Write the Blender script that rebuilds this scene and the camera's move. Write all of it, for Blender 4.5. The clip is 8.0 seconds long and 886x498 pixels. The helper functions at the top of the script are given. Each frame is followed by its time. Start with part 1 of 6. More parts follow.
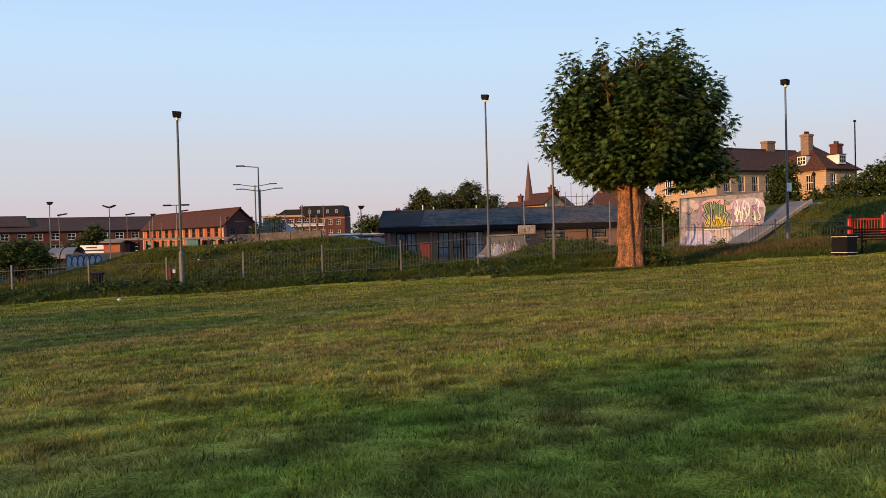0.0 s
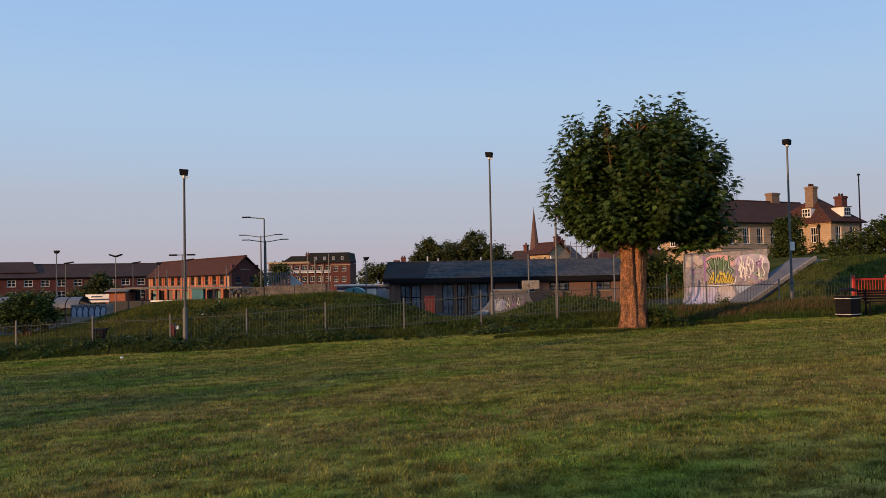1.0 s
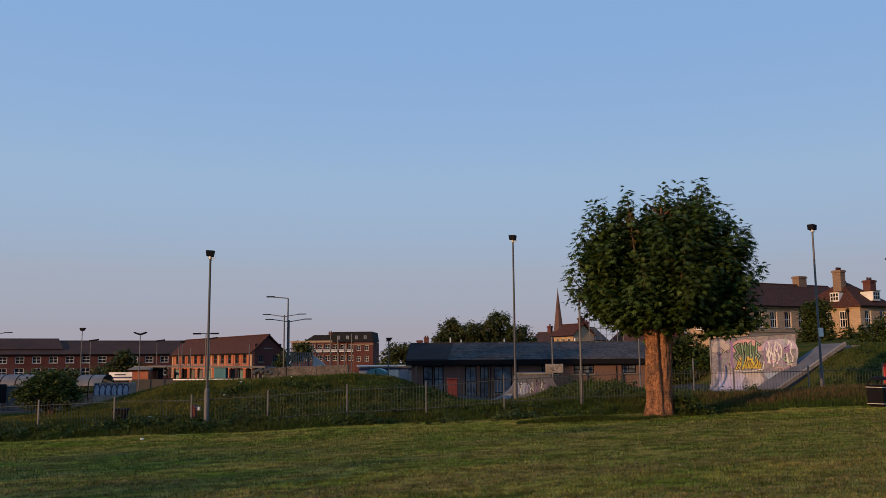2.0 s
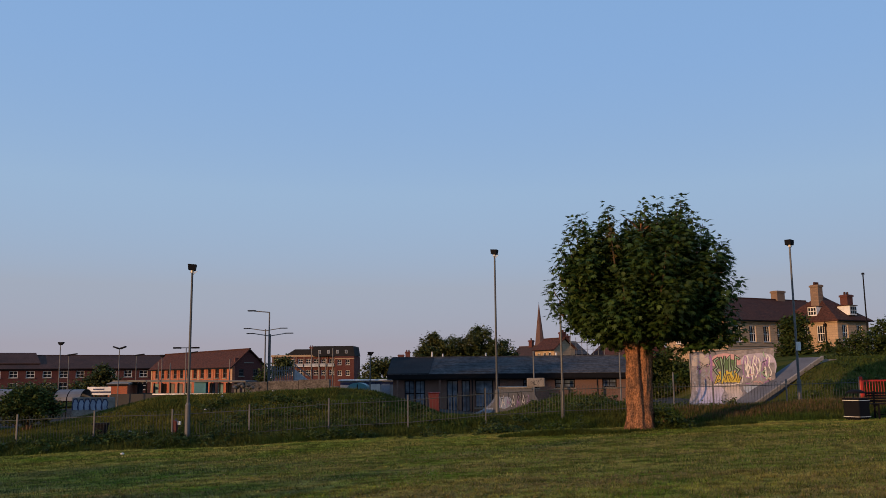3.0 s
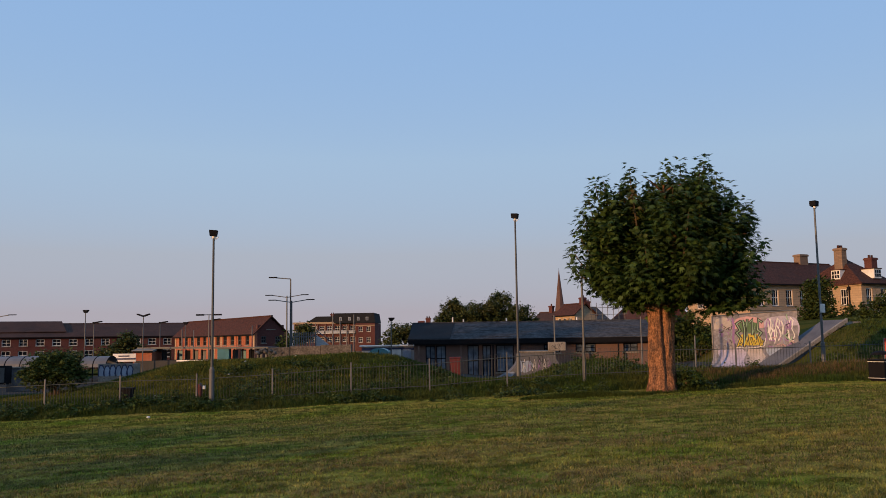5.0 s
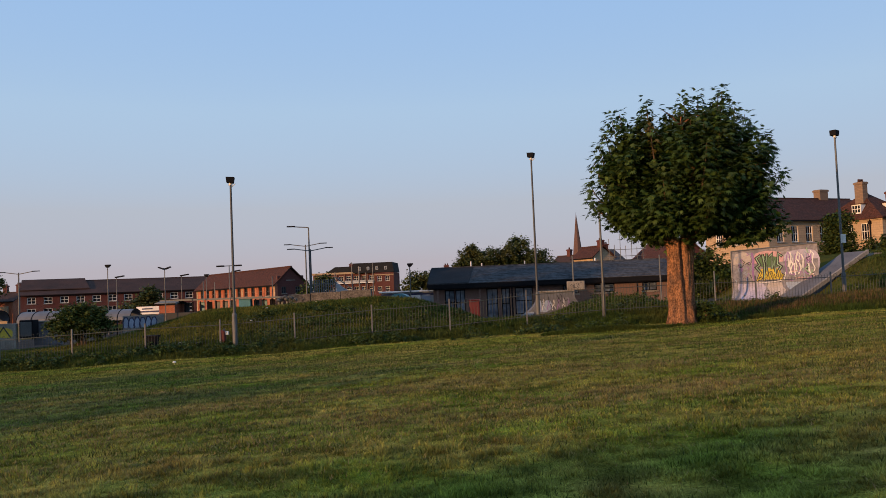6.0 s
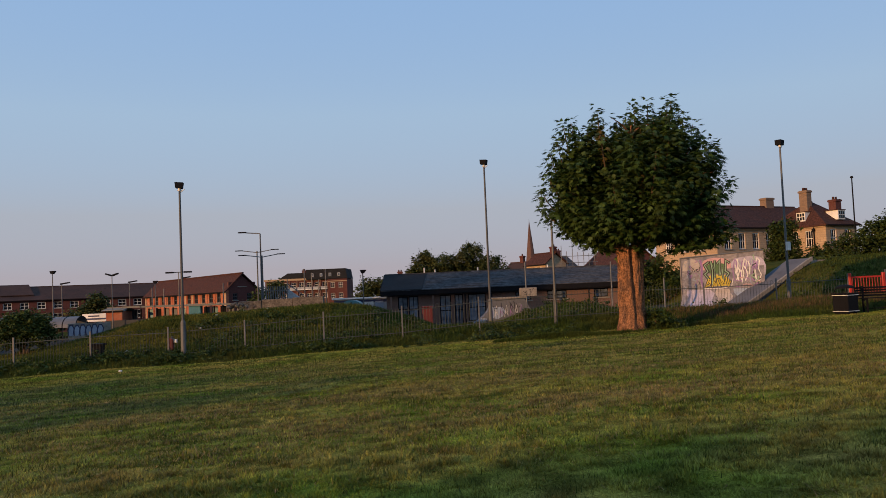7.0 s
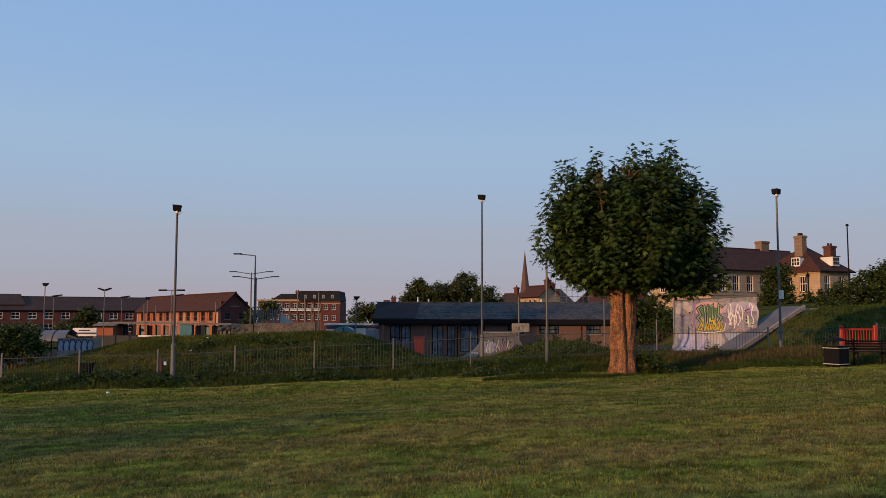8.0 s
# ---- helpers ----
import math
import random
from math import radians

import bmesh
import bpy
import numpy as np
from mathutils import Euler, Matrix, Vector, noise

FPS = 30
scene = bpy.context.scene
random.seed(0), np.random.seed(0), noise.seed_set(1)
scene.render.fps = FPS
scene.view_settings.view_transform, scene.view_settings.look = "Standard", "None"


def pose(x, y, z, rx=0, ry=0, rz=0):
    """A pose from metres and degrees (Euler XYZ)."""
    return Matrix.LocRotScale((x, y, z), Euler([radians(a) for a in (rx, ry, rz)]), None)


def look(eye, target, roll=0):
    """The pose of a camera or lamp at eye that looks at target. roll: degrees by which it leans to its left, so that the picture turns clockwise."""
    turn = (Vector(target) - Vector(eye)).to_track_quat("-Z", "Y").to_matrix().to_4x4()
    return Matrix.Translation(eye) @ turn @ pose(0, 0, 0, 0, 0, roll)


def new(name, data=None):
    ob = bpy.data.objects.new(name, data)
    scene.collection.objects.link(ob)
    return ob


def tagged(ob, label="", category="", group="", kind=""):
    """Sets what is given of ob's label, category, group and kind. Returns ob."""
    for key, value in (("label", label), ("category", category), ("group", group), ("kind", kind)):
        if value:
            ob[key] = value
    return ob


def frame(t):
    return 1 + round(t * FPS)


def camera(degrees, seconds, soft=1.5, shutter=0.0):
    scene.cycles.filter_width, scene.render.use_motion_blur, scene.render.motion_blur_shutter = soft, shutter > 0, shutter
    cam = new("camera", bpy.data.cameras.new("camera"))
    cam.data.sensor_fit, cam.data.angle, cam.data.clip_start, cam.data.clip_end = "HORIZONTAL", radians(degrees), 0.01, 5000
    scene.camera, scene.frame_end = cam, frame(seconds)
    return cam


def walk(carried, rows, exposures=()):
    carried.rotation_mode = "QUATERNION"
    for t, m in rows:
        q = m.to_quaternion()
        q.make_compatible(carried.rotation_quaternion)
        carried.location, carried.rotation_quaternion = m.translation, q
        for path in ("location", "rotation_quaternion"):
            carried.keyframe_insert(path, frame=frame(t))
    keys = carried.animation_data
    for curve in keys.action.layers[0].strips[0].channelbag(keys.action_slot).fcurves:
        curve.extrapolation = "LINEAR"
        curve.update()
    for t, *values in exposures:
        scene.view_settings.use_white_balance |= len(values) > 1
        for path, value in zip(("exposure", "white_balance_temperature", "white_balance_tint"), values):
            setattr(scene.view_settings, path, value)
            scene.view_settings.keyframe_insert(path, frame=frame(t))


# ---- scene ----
cam = camera(54.3, 8.0, soft=0.5)
PATH = [
    (0, (-0.070, 0.125, 1.053), (-0.107, 2.124, 1.022), -1.50),
    (0.5, (-0.045, 0.140, 1.257), (-0.076, 2.140, 1.245), -1.32),
    (0.8, (-0.001, 0.074, 1.396), (-0.035, 2.073, 1.430), -1.23),
    (1, (0.029, 0.030, 1.488), (-0.019, 2.028, 1.563), -1.13),
    (1.5, (0.060, -0.014, 1.593), (-0.025, 1.976, 1.768), -0.74),
    (1.7, (0.047, 0.010, 1.592), (-0.053, 1.995, 1.809), -0.54),
    (2.8, (0.044, -0.075, 1.643), (-0.039, 1.903, 1.931), -0.39),
    (3, (0.025, -0.151, 1.585), (-0.031, 1.827, 1.876), -0.56),
    (3.2, (0.037, -0.087, 1.579), (0.005, 1.892, 1.865), -0.81),
    (3.5, (0.054, 0.010, 1.569), (0.044, 1.990, 1.853), -0.91),
    (4, (0.040, 0.028, 1.570), (0.027, 2.011, 1.835), -0.79),
    (4.2, (0.022, -0.014, 1.546), (-0.002, 1.970, 1.798), -0.81),
    (4.5, (-0.004, -0.076, 1.511), (-0.060, 1.909, 1.754), -0.63),
    (5.8, (-0.027, -0.004, 1.311), (-0.174, 1.986, 1.445), -1.85),
    (5.9, (-0.036, -0.019, 1.252), (-0.184, 1.972, 1.370), -2.04),
    (6, (-0.045, -0.034, 1.194), (-0.190, 1.958, 1.293), -2.40),
    (6.2, (-0.048, 0.008, 1.141), (-0.176, 2.001, 1.242), -2.58),
    (6.5, (-0.052, 0.071, 1.061), (-0.138, 2.064, 1.201), -2.56),
    (6.8, (-0.022, 0.043, 1.151), (-0.072, 2.038, 1.285), -2.51),
    (7, (-0.002, 0.024, 1.211), (-0.040, 2.021, 1.320), -2.47),
    (7.3, (0.015, -0.002, 1.316), (-0.018, 1.997, 1.344), -2.21),
    (7.5, (0.026, -0.020, 1.386), (-0.008, 1.979, 1.413), -1.63),
    (7.7, (0.022, -0.031, 1.431), (-0.008, 1.967, 1.516), -0.87),
    (7.9, (0.017, -0.042, 1.476), (-0.009, 1.953, 1.619), -0.22),
    (8, (0.015, -0.047, 1.498), (-0.011, 1.945, 1.667), 0.09),
]
EXPOSURES = [(0.0, 0.72, 7350, 10), (0.5, 0.46, 7200, 10), (1.0, 0.3, 6750, 10), (1.5, 0.0, 6550, 10), (3.5, 0.0, 6500, 10), (4.5, 0.05, 6700, 10), (5.8, 0.3, 6950, 10), (6.0, 0.31, 6950, 10), (6.2, 0.37, 6950, 10), (6.5, 0.1, 6800, 10), (7.0, 0.12, 6950, 10), (7.3, 0.38, 7000, 10), (7.5, 0.6, 7150, 11), (7.7, 0.66, 7100, 10), (8.0, 0.05, 6600, 10)]
walk(cam, [(t, look(eye, target, roll)) for t, eye, target, roll in PATH], EXPOSURES)

# ---- world and sun ----
SUN_AZ, SUN_EL = 50.0, 8.0  # degrees to the left of straight behind, and above the horizon
sun_way = Vector((-math.sin(radians(SUN_AZ)) * math.cos(radians(SUN_EL)), -math.cos(radians(SUN_AZ)) * math.cos(radians(SUN_EL)), math.sin(radians(SUN_EL))))
world = bpy.data.worlds.new("evening_sky")
scene.world = world
world.use_nodes = True
wn = world.node_tree
sky = wn.nodes.new("ShaderNodeTexSky")
sky.sky_type = "NISHITA"
sky.sun_disc = False
sky.sun_elevation = radians(SUN_EL)
sky.sun_rotation = math.atan2(sun_way.x, sun_way.y)
sky.air_density, sky.dust_density, sky.ozone_density = 1.0, 0.6, 2.0
# clear evening sky opposite the sun: the sky model's warmth runs from blue above to lilac at the horizon
split = wn.nodes.new("ShaderNodeSeparateColor")
warmth = wn.nodes.new("ShaderNodeMath")
warmth.operation = "DIVIDE"
halved = wn.nodes.new("ShaderNodeMath")
halved.operation = "MULTIPLY"
halved.inputs[1].default_value = 0.5
tones = wn.nodes.new("ShaderNodeValToRGB")
SKY_TONES = [(0.0, (0.13, 0.28, 0.55)), (0.15, (0.2, 0.37, 0.66)), (0.186, (0.246, 0.413, 0.694)), (0.232, (0.319, 0.462, 0.658)), (0.378, (0.362, 0.41, 0.505)), (0.82, (0.375, 0.36, 0.425))]
while len(tones.color_ramp.elements) < len(SKY_TONES):
    tones.color_ramp.elements.new(0.5)
for el, (at, col) in zip(tones.color_ramp.elements, SKY_TONES):
    el.position, el.color = at, (*col, 1)
wn.links.new(sky.outputs[0], split.inputs[0])
wn.links.new(split.outputs[0], warmth.inputs[0])
wn.links.new(split.outputs[2], warmth.inputs[1])
wn.links.new(warmth.outputs[0], halved.inputs[0])
wn.links.new(halved.outputs[0], tones.inputs[0])
wn.links.new(tones.outputs[0], wn.nodes["Background"].inputs[0])
wn.nodes["Background"].inputs[1].default_value = 1.0
sun = new("sun", bpy.data.lights.new("sun", "SUN"))
sun.data.energy, sun.data.angle, sun.data.color = 3.9, radians(0.6), (1.0, 0.56, 0.27)
sun.matrix_world = look(sun_way * 50, (0, 0, 0))


# ---- materials ----
def material(name, base, rough=0.8, metal=0.0, vary=0.25, size=2.0, fine=25.0, bump=0.2, second=None, amount=0.5, leaf=0.0, per_piece=0.0, mottle=0.0):
    """A surface with broad stains and fine grain at real-world size; second: a colour that the stains bring in."""
    m = bpy.data.materials.new(name)
    m.use_nodes = True
    nt = m.node_tree
    n, l = nt.nodes, nt.links
    bsdf, out = n["Principled BSDF"], n["Material Output"]
    co = n.new("ShaderNodeTexCoord")
    geo = n.new("ShaderNodeNewGeometry")
    broad = n.new("ShaderNodeTexNoise")
    broad.inputs["Scale"].default_value, broad.inputs["Detail"].default_value = 1.0 / size, 5
    grain = n.new("ShaderNodeTexNoise")
    grain.inputs["Scale"].default_value, grain.inputs["Detail"].default_value = fine, 3
    for t in (broad, grain):
        l.new(geo.outputs["Position"], t.inputs["Vector"])
    ramp = n.new("ShaderNodeMapRange")
    ramp.inputs[1].default_value, ramp.inputs[2].default_value = 0.5 - 0.18, 0.5 + 0.18
    ramp.inputs[3].default_value, ramp.inputs[4].default_value = 0, 1
    l.new(broad.outputs[0], ramp.inputs[0])
    mix = n.new("ShaderNodeMix")
    mix.data_type = "RGBA"
    other = second or tuple(c * (1 - amount * 0.6) for c in base)
    mix.inputs[6].default_value, mix.inputs[7].default_value = (*base, 1), (*other, 1)
    l.new(ramp.outputs[0], mix.inputs[0])
    hsv = n.new("ShaderNodeHueSaturation")
    l.new(mix.outputs[2], hsv.inputs["Color"])
    val = n.new("ShaderNodeMapRange")
    val.inputs[1].default_value, val.inputs[2].default_value = 0.25, 0.75
    val.inputs[3].default_value, val.inputs[4].default_value = 1 - vary, 1 + vary
    l.new(grain.outputs[0], val.inputs[0])
    last = val.outputs[0]
    if mottle:
        mid = n.new("ShaderNodeTexNoise")
        mid.inputs["Scale"].default_value, mid.inputs["Detail"].default_value = 5.0 / size, 3
        l.new(geo.outputs["Position"], mid.inputs["Vector"])
        mm = n.new("ShaderNodeMapRange")
        mm.inputs[1].default_value, mm.inputs[2].default_value = 0.36, 0.64
        mm.inputs[3].default_value, mm.inputs[4].default_value = 1 - mottle, 1 + mottle
        l.new(mid.outputs[0], mm.inputs[0])
        mu = n.new("ShaderNodeMath")
        mu.operation = "MULTIPLY"
        l.new(last, mu.inputs[0])
        l.new(mm.outputs[0], mu.inputs[1])
        last = mu.outputs[0]
    if per_piece:
        rnd = n.new("ShaderNodeMapRange")
        rnd.inputs[3].default_value, rnd.inputs[4].default_value = 1 - per_piece, 1 + per_piece
        l.new(geo.outputs["Random Per Island"], rnd.inputs[0])
        mul = n.new("ShaderNodeMath")
        mul.operation = "MULTIPLY"
        l.new(last, mul.inputs[0])
        l.new(rnd.outputs[0], mul.inputs[1])
        last = mul.outputs[0]
    l.new(last, hsv.inputs["Value"])
    l.new(hsv.outputs[0], bsdf.inputs["Base Color"])
    bsdf.inputs["Roughness"].default_value, bsdf.inputs["Metallic"].default_value = rough, metal
    bsdf.inputs["Specular IOR Level"].default_value = 0.0 if rough > 0.92 else 0.12 if rough >= 0.8 else 0.35
    if bump:
        bp = n.new("ShaderNodeBump")
        bp.inputs["Strength"].default_value, bp.inputs["Distance"].default_value = bump, 0.02
        l.new(grain.outputs[0], bp.inputs["Height"])
        l.new(bp.outputs[0], bsdf.inputs["Normal"])
    if leaf:
        tr = n.new("ShaderNodeBsdfTranslucent")
        l.new(hsv.outputs[0], tr.inputs[0])
        ms = n.new("ShaderNodeMixShader")
        ms.inputs[0].default_value = leaf
        l.new(bsdf.outputs[0], ms.inputs[1])
        l.new(tr.outputs[0], ms.inputs[2])
        l.new(ms.outputs[0], out.inputs[0])
        bsdf.inputs["Specular IOR Level"].default_value = 0.25
    return m


def brick_material(name, base, dark, mortar, size=1.0):
    m = material(name, base, 0.9, second=dark, size=3.0)
    n, l = m.node_tree.nodes, m.node_tree.links
    br = n.new("ShaderNodeTexBrick")
    br.inputs["Color1"].default_value, br.inputs["Color2"].default_value, br.inputs["Mortar"].default_value = (*base, 1), (*dark, 1), (*mortar, 1)
    br.inputs["Scale"].default_value = 1.0
    br.inputs["Brick Width"].default_value, br.inputs["Row Height"].default_value, br.inputs["Mortar Size"].default_value = 0.225 * size, 0.075 * size, 0.008 * size
    co = n["Texture Coordinate"]
    sep, com, add = n.new("ShaderNodeSeparateXYZ"), n.new("ShaderNodeCombineXYZ"), n.new("ShaderNodeMath")
    l.new(co.outputs["Object"], sep.inputs[0])
    l.new(sep.outputs[0], add.inputs[0])
    l.new(sep.outputs[1], add.inputs[1])
    l.new(add.outputs[0], com.inputs[0])
    l.new(sep.outputs[2], com.inputs[1])
    l.new(com.outputs[0], br.inputs["Vector"])
    mix = next(x for x in n if x.bl_idname == "ShaderNodeMix")
    l.new(br.outputs[0], mix.inputs[6])
    return m


LAWN = material("lawn", (0.085, 0.125, 0.015), 0.95, vary=0.75, size=1.9, fine=45, bump=1.0, second=(0.205, 0.165, 0.04), mottle=0.5)
BLADE = material("grass_blade", (0.118, 0.192, 0.021), 0.7, vary=0.3, size=1.9, fine=12, bump=0, second=(0.275, 0.225, 0.06), mottle=0.45, leaf=0.2, per_piece=0.38)
DRYBLADE = material("dry_grass_blade", (0.21, 0.155, 0.062), 0.8, vary=0.3, size=1.4, fine=12, bump=0, second=(0.15, 0.14, 0.042), mottle=0.4, leaf=0.15, per_piece=0.38)
BLADE.node_tree.nodes["Principled BSDF"].inputs["Specular IOR Level"].default_value = 0.05
ROUGH = material("rough_turf", (0.032, 0.047, 0.01), 0.95, vary=0.4, size=2.5, fine=18, bump=0.8, second=(0.1, 0.085, 0.025))
TALL = material("tall_grass", (0.036, 0.067, 0.012), 0.75, vary=0.25, size=2.2, fine=9, bump=0, second=(0.06, 0.071, 0.017), mottle=0.25, leaf=0.15, per_piece=0.45)
DRYBANK = material("dry_bank_grass", (0.15, 0.138, 0.026), 0.8, vary=0.25, size=1.8, fine=9, bump=0, second=(0.075, 0.085, 0.018), mottle=0.25, leaf=0.15, per_piece=0.4)
SEEDHEAD = material("ruddy_seed_heads", (0.13, 0.08, 0.04), 0.9, vary=0.25, size=1.2, fine=9, bump=0, second=(0.075, 0.06, 0.025), mottle=0.3, leaf=0.2, per_piece=0.4)
STRAW = material("seed_heads", (0.3, 0.21, 0.1), 0.85, vary=0.2, size=1.5, fine=9, bump=0, second=(0.2, 0.12, 0.06), leaf=0.2, per_piece=0.35)
TARMAC = material("tarmac", (0.06, 0.06, 0.058), 0.95, size=3, fine=60, bump=0.3)
BARK = material("bark", (0.27, 0.128, 0.066), 0.93, vary=0.5, size=0.22, fine=30, bump=1.0, second=(0.1, 0.058, 0.04), mottle=0.4)
tree_nodes = BARK.node_tree
for node in [x for x in tree_nodes.nodes if x.bl_idname == "ShaderNodeTexNoise"]:
    source = node.inputs["Vector"].links[0].from_socket
    stretch = tree_nodes.nodes.new("ShaderNodeMapping")
    stretch.inputs["Scale"].default_value = (1, 1, 0.62)
    tree_nodes.links.new(source, stretch.inputs["Vector"])
    tree_nodes.links.new(stretch.outputs[0], node.inputs["Vector"])
LEAF = material("leaf", (0.03, 0.062, 0.012), 0.6, vary=0.2, size=0.8, fine=6, bump=0, second=(0.05, 0.08, 0.016), leaf=0.22, per_piece=0.5)
YELLOWLEAF = material("yellowed_leaf", (0.14, 0.085, 0.02), 0.65, vary=0.25, size=0.5, fine=6, bump=0, second=(0.08, 0.075, 0.018), leaf=0.22, per_piece=0.4)
RAIL = material("weathered_rail_steel", (0.065, 0.075, 0.07), 0.6, 0.3, vary=0.15, size=0.5, fine=20, bump=0.05)
BUSH = material("shrub_leaf", (0.032, 0.055, 0.014), 0.65, vary=0.2, size=1.2, fine=5, bump=0, second=(0.06, 0.08, 0.022), leaf=0.2, per_piece=0.45)
FARLEAF = material("far_leaf", (0.05, 0.072, 0.024), 0.7, vary=0.2, size=2.5, fine=3, bump=0, second=(0.075, 0.082, 0.03), leaf=0.2, per_piece=0.4)
for leafy in (BUSH, FARLEAF, TALL, DRYBANK):
    leafy.node_tree.nodes["Principled BSDF"].inputs["Specular IOR Level"].default_value = 0.08
TWIG = material("twig", (0.12, 0.085, 0.055), 0.9, fine=30)
GALV = material("galvanised_steel", (0.13, 0.135, 0.14), 0.6, 0.3, vary=0.12, size=0.5, fine=20, bump=0.05)
DARKSTEEL = material("dark_steel", (0.075, 0.08, 0.085), 0.55, 0.2, vary=0.15, size=0.6, fine=20, bump=0.05)
BLACK = material("black_paint", (0.008, 0.008, 0.01), 0.82, vary=0.2, size=0.4, fine=30, bump=0.05)
FADEDRED = material("faded_red", (0.1, 0.013, 0.014), 0.6, vary=0.15, size=0.5, fine=20, bump=0.05)
REDP = material("red_paint", (0.46, 0.03, 0.018), 0.45, vary=0.1, size=0.5, fine=20, bump=0.03)
WHITEP = material("white_paint", (0.78, 0.77, 0.74), 0.5, vary=0.06, size=0.8, fine=20, bump=0.03)
TEAL = material("teal_paint", (0.06, 0.2, 0.23), 0.45, vary=0.12, size=1.0, fine=12, bump=0.03)
NAVY = material("navy_paint", (0.02, 0.03, 0.09), 0.45, vary=0.1, size=1.0, fine=12, bump=0.03)
GREYP = material("grey_cladding", (0.36, 0.38, 0.4), 0.6, vary=0.12, size=1.2, fine=10, bump=0.05)
TRANSLU = material("shelter_plastic", (0.13, 0.14, 0.16), 0.6, vary=0.1, size=1.0, fine=8, bump=0.02)
# blotchy pale blue paints in reflections and what shows behind the panes
CLUBGLASS = material("painted_reflection_glass", (0.16, 0.2, 0.25), 0.06, vary=0.6, size=0.7, fine=1.5, bump=0, second=(0.05, 0.06, 0.08))
GLASS = material("window_glass", (0.012, 0.014, 0.018), 0.1, vary=0.2, size=1.0, fine=2, bump=0)
CHIMSTONE = brick_material("chimney_stone", (0.27, 0.18, 0.12), (0.18, 0.125, 0.09), (0.13, 0.1, 0.08), 2.0)
GLASS.node_tree.nodes["Principled BSDF"].inputs["Specular IOR Level"].default_value = 0.12
# red brick made darker: shade on the terrace and apartments is in its colour
BRICK = brick_material("red_brick", (0.12, 0.04, 0.034), (0.085, 0.03, 0.027), (0.12, 0.085, 0.075))
ORANGE = brick_material("orange_brick", (0.4, 0.115, 0.055), (0.27, 0.078, 0.042), (0.36, 0.27, 0.2))
BUFF = brick_material("buff_brick", (0.17, 0.098, 0.078), (0.13, 0.078, 0.062), (0.18, 0.14, 0.12))
ASHLAR = brick_material("ashlar_stone", (0.46, 0.33, 0.215), (0.33, 0.24, 0.155), (0.27, 0.2, 0.14), 3.2)
NEWSLATE = material("new_slate", (0.022, 0.0235, 0.027), 0.9, vary=0.25, size=1.2, fine=9, bump=0.3)
SLATE = material("slate", (0.042, 0.044, 0.049), 0.9, vary=0.3, size=1.5, fine=9, bump=0.4, second=(0.065, 0.067, 0.072), mottle=0.3)
TILE = material("clay_tile", (0.066, 0.026, 0.0175), 0.88, vary=0.4, size=1.1, fine=7, bump=0.4, second=(0.055, 0.026, 0.02), mottle=0.3)
DARKTILE = material("dark_tile", (0.045, 0.03, 0.027), 0.88, vary=0.3, size=2.0, fine=7, bump=0.4, second=(0.07, 0.04, 0.033))
CONCRETE = material("concrete", (0.25, 0.23, 0.205), 0.9, vary=0.2, size=0.6, fine=14, bump=0.4, second=(0.16, 0.14, 0.115))
RAMP = material("ramp_concrete", (0.25, 0.23, 0.235), 0.8, vary=0.15, size=0.7, fine=10, bump=0.15, second=(0.17, 0.17, 0.2), mottle=0.2)
STONE_LT = material("spire_stone", (0.13, 0.078, 0.068), 0.9, size=4, fine=3)


# ---- helpers ----
def mesh_object(name, bm, mat):
    me = bpy.data.meshes.new(name)
    bm.to_mesh(me)
    bm.free()
    me.materials.append(mat)
    return new(name, me)


def part(name, bm, mat, parent, label=""):
    ob = mesh_object(name, bm, mat)
    ob.parent = parent
    if label:
        ob["label"] = label
    return ob


def same_part(name, ob, parent, m):
    """Another piece on the mesh of ob, at the local pose m."""
    o = new(name, ob.data)
    o.parent = parent
    o.matrix_basis = m
    return o


def thing(name, loc, label, category, group="", turn=0.0, kind=""):
    e = new(name)
    e.matrix_world = pose(*loc, 0, 0, turn)
    return tagged(e, label, category, group, kind)


def box(bm, x0, x1, y0, y1, z0, z1, bevel=0.0):
    geom = bmesh.ops.create_cube(bm, size=1, matrix=Matrix.LocRotScale(((x0 + x1) / 2, (y0 + y1) / 2, (z0 + z1) / 2), None, (abs(x1 - x0), abs(y1 - y0), abs(z1 - z0))))
    if bevel:
        edges = list({e for v in geom["verts"] for e in v.link_edges})
        bmesh.ops.bevel(bm, geom=edges, offset=bevel, segments=1, affect="EDGES")
    return bm


def boxed(*a, **k):
    return box(bmesh.new(), *a, **k)


def rod(bm, p0, p1, r0, r1=None, n=8):
    p0, p1 = Vector(p0), Vector(p1)
    d = p1 - p0
    m = Matrix.Translation((p0 + p1) / 2) @ d.to_track_quat("Z", "Y").to_matrix().to_4x4()
    bmesh.ops.create_cone(bm, cap_ends=True, segments=n, radius1=r0, radius2=r0 if r1 is None else r1, depth=d.length, matrix=m)
    return bm


def rodded(*a, **k):
    return rod(bmesh.new(), *a, **k)


def prism(bm, outline, y0, y1):
    """An outline in x and z, drawn through from y0 to y1."""
    a = [bm.verts.new((x, y0, z)) for x, z in outline]
    b = [bm.verts.new((x, y1, z)) for x, z in outline]
    bm.faces.new(a)
    bm.faces.new(b[::-1])
    for i in range(len(a)):
        j = (i + 1) % len(a)
        bm.faces.new((a[i], b[i], b[j], a[j]))
    bmesh.ops.recalc_face_normals(bm, faces=bm.faces)
    return bm


